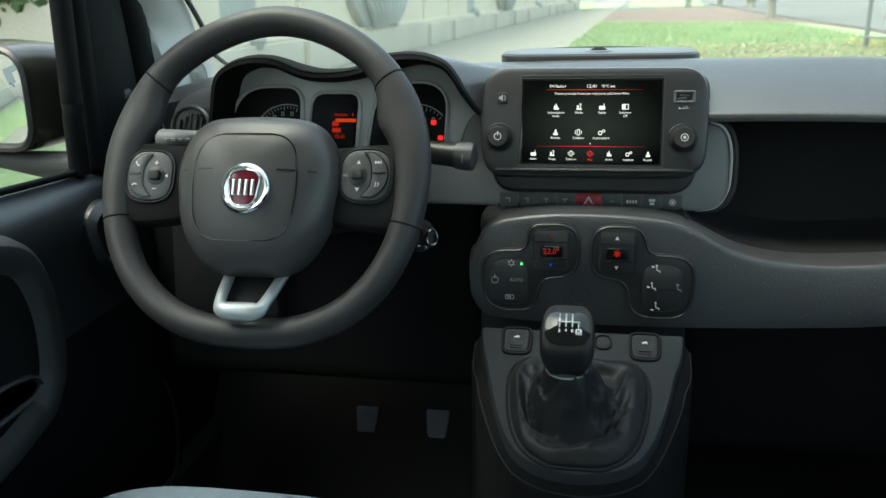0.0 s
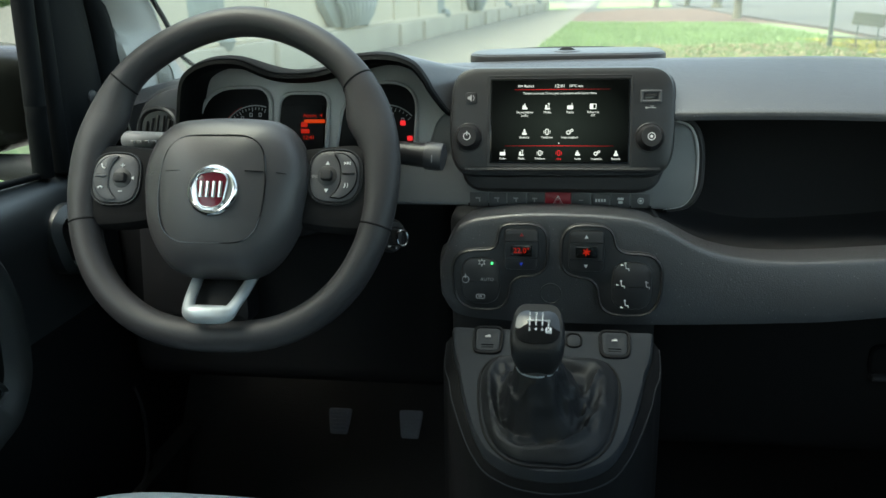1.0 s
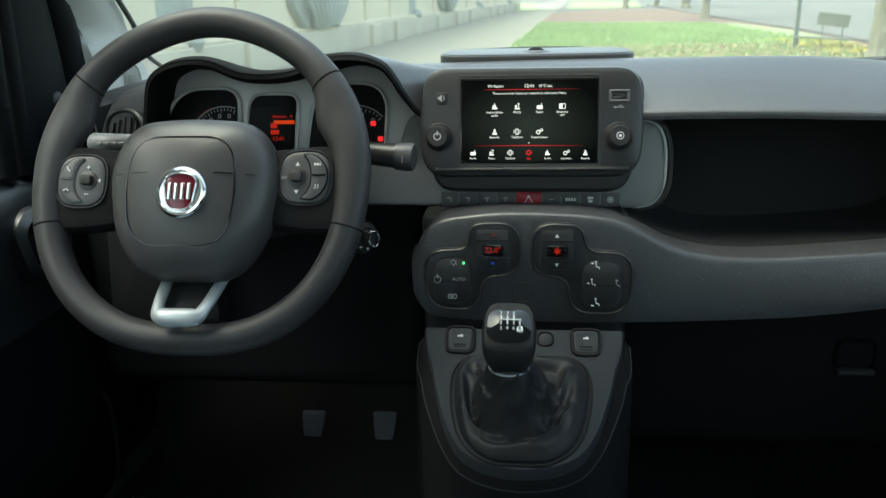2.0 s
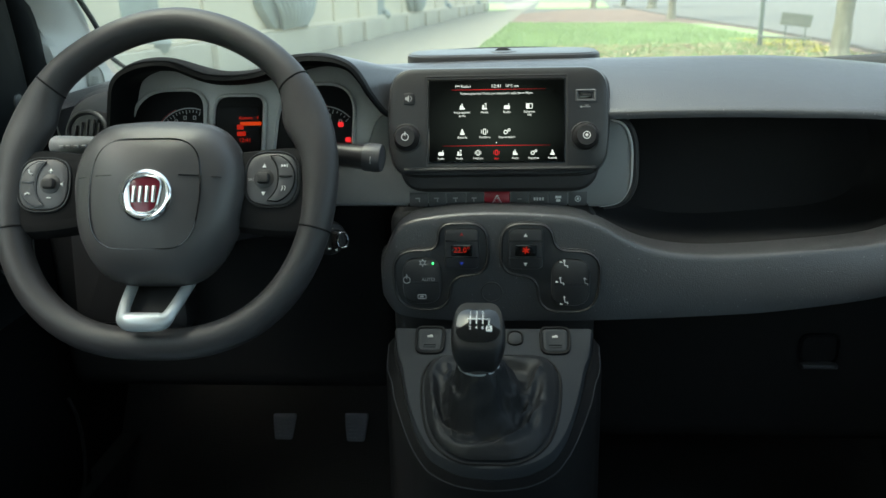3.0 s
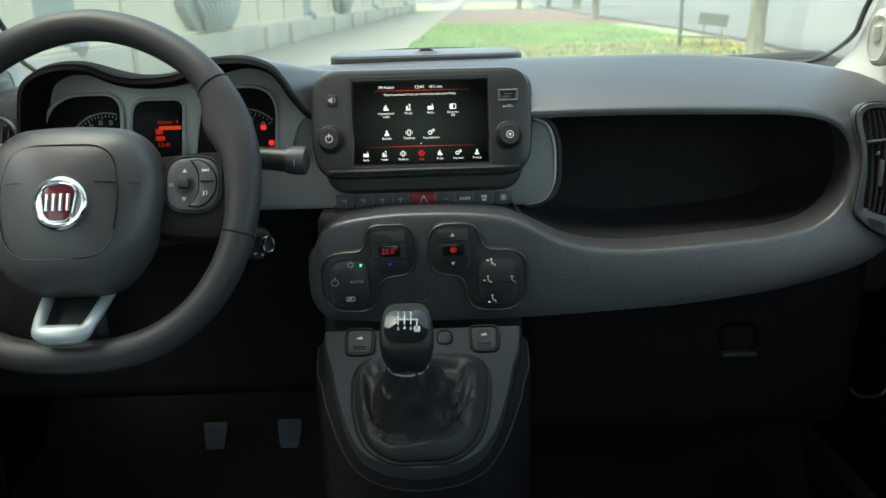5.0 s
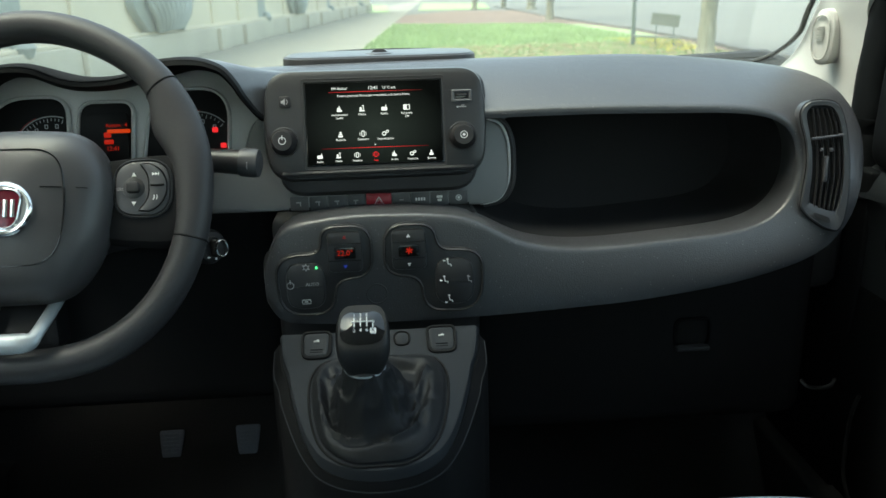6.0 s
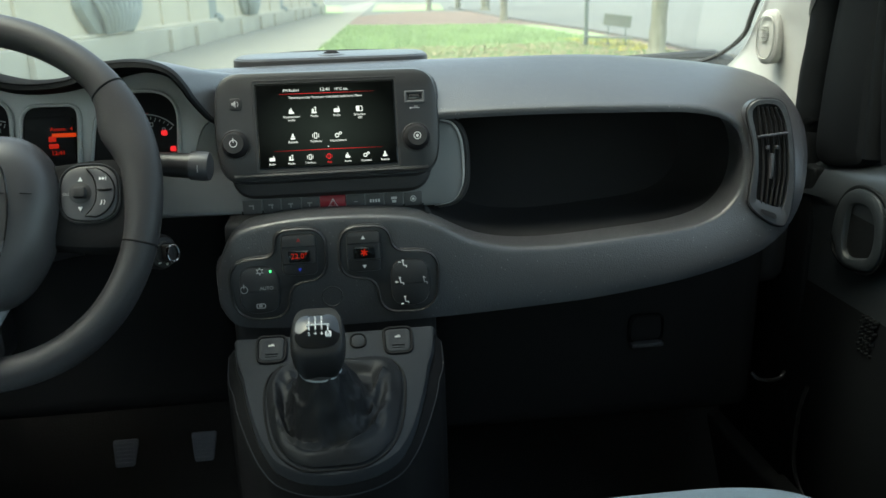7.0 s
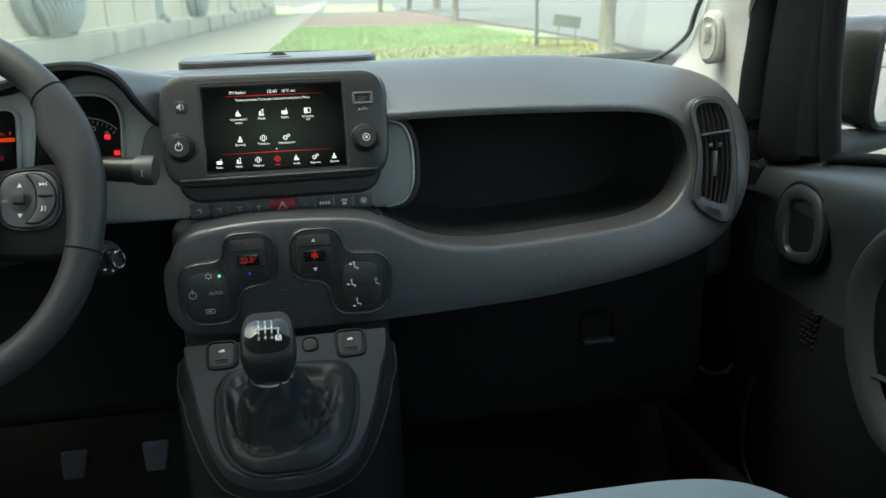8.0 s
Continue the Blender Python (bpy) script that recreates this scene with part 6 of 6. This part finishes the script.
sheet("lawn", [(-1.9, 57.5), (0.46, 57), (0.5, 107), (-1.2, 107)], 0.012, GRASS, "far green grass at the end of the wall", "lawn")
sheet("verge", [(-4.9, -4), (-3.2, -4), (-3.0, 3.0), (-3.3, 5.6), (-4.6, 7.0), (-4.75, 6)], 0.008, GRASS, "small green verge at the foot of the wall", "lawn")
sheet("earth_strip", [(edge_x(8.6), 8.6)] + [(FAR_X(y), y) for y in (8.6, 14, 17, 23.5, 29.5, 36.8, 53)] + [(4.7, 56), (edge_x(48.4), 48.4)], 0.006, EARTH, "brown leafy earth beside the lawn", "earth")
for i in range(34):
    y = -10 + i * 2.4
    x = FAR_X(y) + 0.05
    k = tagged(link("kerb", box(-0.08, 0.08, -1.19, 1.19, -0.05, 0.07, 0.015), KERB), "pale stone kerb piece at the road", "kerb", group="road kerb", kind="structure")
    k.matrix_basis = pose(x, y, 0, 0, 0, -math.degrees(math.atan((FAR_X(y + 1.2) - FAR_X(y - 1.2)) / 2.4)))

# the long pale wall
wall_dir = math.degrees(math.atan(0.0715))
wl = thing("wall_north", "long pale stone wall with pilasters and iron grilles", "wall", at=pose(-5.35, 0, 0, 0, 0, -wall_dir), kind="structure")
part("face", box(-0.5, 0, -6, 62, 0, 5.2), STONE, wl, smooth=False)
part("plinth", box(0, 0.16, -6, 62, 0, 0.54, 0.03), PLINTH, wl, "greyer stone plinth")
part("plinth_cap", box(0, 0.10, -6, 62, 0.54, 0.60, 0.02), STONE, wl)
for y in (-4.1, 10.5, 25.1, 39.7, 54.3):
    part("niche", box(-0.05, 0.004, y - 0.5, y + 0.5, 0.40 if y > 20 else 0.62, 2.9), IRON, wl, "dark narrow niche in the wall")
    part("niche_ball", lathe([(0.0, -0.16), (0.1, -0.12), (0.16, 0), (0.1, 0.12), (0.0, 0.16)], 12), IRON, wl, at=pose(0.1, y + 0.2, 0.6))
for y in (0.6, 5.2, 12.6, 19.9, 22.4, 28.6, 32.6, 36.2, 43.5, 47.0, 50.6, 58.0):
    part("pilaster", box(0, 0.05, y - 0.25, y + 0.25, 0.60, 5.2, 0.01), STONE, wl)
    part("pier", box(0.16, 0.26, y - 0.4, y + 0.4, 0, 0.5, 0.02), PLINTH, wl)


def relief(y):
    """A wide grey carved urn that stands on the plinth."""
    o = rpoly([(-0.95, 0.0, 0.1), (0.95, 0.0, 0.1), (1.25, 0.18, 0.2), (1.66, 0.5, 0.25), (1.5, 0.95, 0.3), (0.5, 1.12, 0.3), (0.0, 1.0, 0.2), (-0.5, 1.12, 0.3), (-1.5, 0.95, 0.3), (-1.66, 0.5, 0.25), (-1.25, 0.18, 0.2)], 5)
    at = pose(0.05, y, 0.58) @ Matrix(((0, 0, 1, 0), (1, 0, 0, 0), (0, 1, 0, 0), (0, 0, 0, 1)))
    g = part("carved_relief", slab(o, -0.04, 0.12, 0.08, dome=0.08), IRON, wl, "wide grey carved stone relief", at=at)
    bm = bmesh.new()
    for k in range(9):
        x = -1.2 + k * 0.3
        tube(spline([(x * 0.55, 0.02, 0.16), (x * 0.8, 0.3, 0.24), (x * 1.02, 0.6, 0.22), (x, 0.95, 0.14)], 4), 0.055, 6, bm=bm)
    part("relief_ribs", bm, IRON, g)


relief(16.1)
relief(1.6)
relief(30.6)
sb = thing("shrub", "dense green shrub against the pale wall", "shrub", at=pose(-4.75, 5.85, 0))
cr = bmesh.new()
rnd = random.Random(9)
for k in range(1600):
    u = rnd.random() ** 0.5
    a, b = rnd.uniform(0, 6.283), rnd.uniform(-1, 1)
    c = Vector((0.3 * u * math.cos(a), 0.85 * u * math.sin(a), 1.75 + 0.85 * b * (1 - 0.3 * u)))
    m = Euler((rnd.uniform(0, 6), rnd.uniform(0, 6), rnd.uniform(0, 6))).to_matrix()
    z = rnd.uniform(0.03, 0.07)
    cr.faces.new([cr.verts.new(c + m @ Vector(q) * z) for q in ((-1, 0, 0), (0, -0.6, 0.1), (1, 0, 0), (0, 0.6, 0.1))])
part("crown", cr, FOLIAGE, sb)
part("trunk", tube([(0, 0, -0.02), (0.02, 0.05, 0.5), (0, 0, 1.6)], [0.04, 0.03, 0.015], 8), BARK, sb)

# lamp post, bench, trees
lp = thing("lamp_post", "slim dark green lamp post on the lawn", "lamp post", at=pose(4.99, 16.3, 0))
part("foot", lathe([(0.085, 0), (0.085, 0.03), (0.05, 0.06), (0.045, 0.4)], 14), POST, lp)
part("pole", lathe([(0.040, 0.3), (0.036, 2.5), (0.03, 5.0), (0.0, 5.02)], 12), POST, lp)
bn = thing("bench", "weathered park bench with a slanted back", "bench", at=pose(5.5, 15.9, 0, 0, 0, -25))
for k in range(3):
    part("back_board", box(-0.27, 0.27, 0.0, 0.03, -0.112 + k * 0.076, -0.038 + k * 0.076, 0.006), BENCH_WOOD, bn, at=pose(0, 0, 0.535, -8, 7, 0))
for k in range(3):
    part("seat_board", box(-0.62, 0.30, -0.35 + k * 0.1, -0.27 + k * 0.1, 0.2, 0.23, 0.005), BENCH_WOOD, bn, at=pose(0, 0, 0, 0, 3, 0))
for x in (-0.17, 0.17):
    part("leg", box(x - 0.012, x + 0.012, -0.012, 0.015, 0, 0.46, 0.004), POST, bn)


def tree(x, y, r, h, seed, lean):
    rnd = random.Random(seed)
    t = thing("tree", "street tree with a bare grey-brown trunk", "tree", at=pose(x, y, 0), group="trees by the road")
    pts = spline([(0, 0, -0.05), (0.01, 0, 0.3), (lean * 1.2, 0.02, 1.2), (lean * 2.6, 0, 2.6), (lean * 3.5, 0.05, h)], 6)
    rad = [r * (1.28 if p[2] < 0.1 else 1.0) * (1 - 0.45 * max(0, p[2]) / h) * (1 + 0.06 * rnd.uniform(-1, 1)) for p in pts]
    bm = tube(pts, rad, 14)
    for k in range(6):
        a = k * 1.05 + rnd.uniform(-0.3, 0.3)
        b = Vector(pts[-1]) - Vector((0, 0, rnd.uniform(0, 1.2)))
        tube([b, b + Vector((math.cos(a) * 0.8, math.sin(a) * 0.8, 0.8)), b + Vector((math.cos(a) * 1.9, math.sin(a) * 1.9, 1.9))], [r * 0.4, r * 0.25, r * 0.08], 7, bm=bm)
    part("trunk", bm, BARK, t)
    cr = bmesh.new()
    for k in range(900):
        a, u = rnd.uniform(0, 6.283), rnd.random() ** 0.4 * 2.6
        c = Vector((lean * 3.5 + math.cos(a) * u, math.sin(a) * u, h + 1.6 + rnd.gauss(0, 0.8)))
        m = Euler((rnd.uniform(0, 6), rnd.uniform(0, 6), rnd.uniform(0, 6))).to_matrix()
        s = rnd.uniform(0.1, 0.22)
        cr.faces.new([cr.verts.new(c + m @ Vector(q) * s) for q in ((-1, 0, 0), (0, -0.6, 0.1), (1, 0, 0), (0, 0.6, 0.1))])
    part("crown", cr, FOLIAGE, t)


for x, y, r, h, sd, ln in ((5.44, 13.65, 0.15, 3.6, 1, 0.035), (6.75, 33.5, 0.16, 3.8, 2, 0.02), (10.0, 56.0, 0.3, 4.2, 3, 0.0), (9.0, 62.0, 0.2, 4.0, 4, 0.01), (6.6, 60.0, 0.2, 4.0, 5, 0.01)):
    tree(x, y, r, h, sd, ln)

# grass blades and fallen leaves
rng = np.random.default_rng(4)
def scatter(nm, n, mat, label, cat, size, region, upright):
    verts, faces = [], []
    k = 0
    while k < n:
        y = region[2] + (region[3] - region[2]) * rng.random() ** 1.6
        x = rng.uniform(region[0], region[1])
        if not (edge_x(y) + 0.05 < x < FAR_X(y) - 0.45 and y < 33.3 - 0.8 * x + 0.3 * max(0, x - 2.7)):
            k += 1
            continue
        a, s = rng.uniform(0, 6.283), size * rng.uniform(0.6, 1.4)
        dx, dy = math.cos(a) * s, math.sin(a) * s
        b = len(verts)
        if upright:
            verts += [(x - dx * 0.5, y - dy * 0.5, 0.005), (x + dx * 0.5, y + dy * 0.5, 0.005), (x + rng.uniform(-s, s), y + rng.uniform(-s, s), 0.01 + s * 2.2)]
            faces.append((b, b + 1, b + 2))
        else:
            z = 0.03 + 0.03 * rng.random()
            verts += [(x - dx, y - dy, z), (x + dy * 0.6, y - dx * 0.6, z + 0.02), (x + dx, y + dy, z), (x - dy * 0.6, y + dx * 0.6, z + 0.015)]
            faces.append((b, b + 1, b + 2, b + 3))
        k += 1
    me = bpy.data.meshes.new(nm)
    me.from_pydata(verts, [], faces)
    me.materials.append(mat)
    tagged(new(nm, me), label, cat, kind="stuff")


scatter("grass", 60000, BLADE, "short green grass blades on the lawn", "grass", 0.03, (-1.4, 6.2, 10, 45), True)
scatter("fallen_leaves", 3800, LEAF_LITTER, "pale brown fallen leaves on the near lawn", "leaves", 0.055, (1.0, 6.3, 11, 17.5), False)
YELLOW = material("yellow_leaves", (0.62, 0.52, 0.12), 0.8, vary=0.3, vary_scale=3)
scatter("yellow_leaves", 700, YELLOW, "yellow fallen leaves round the bench", "leaves", 0.05, (5.1, 6.8, 14.5, 19.0), False)
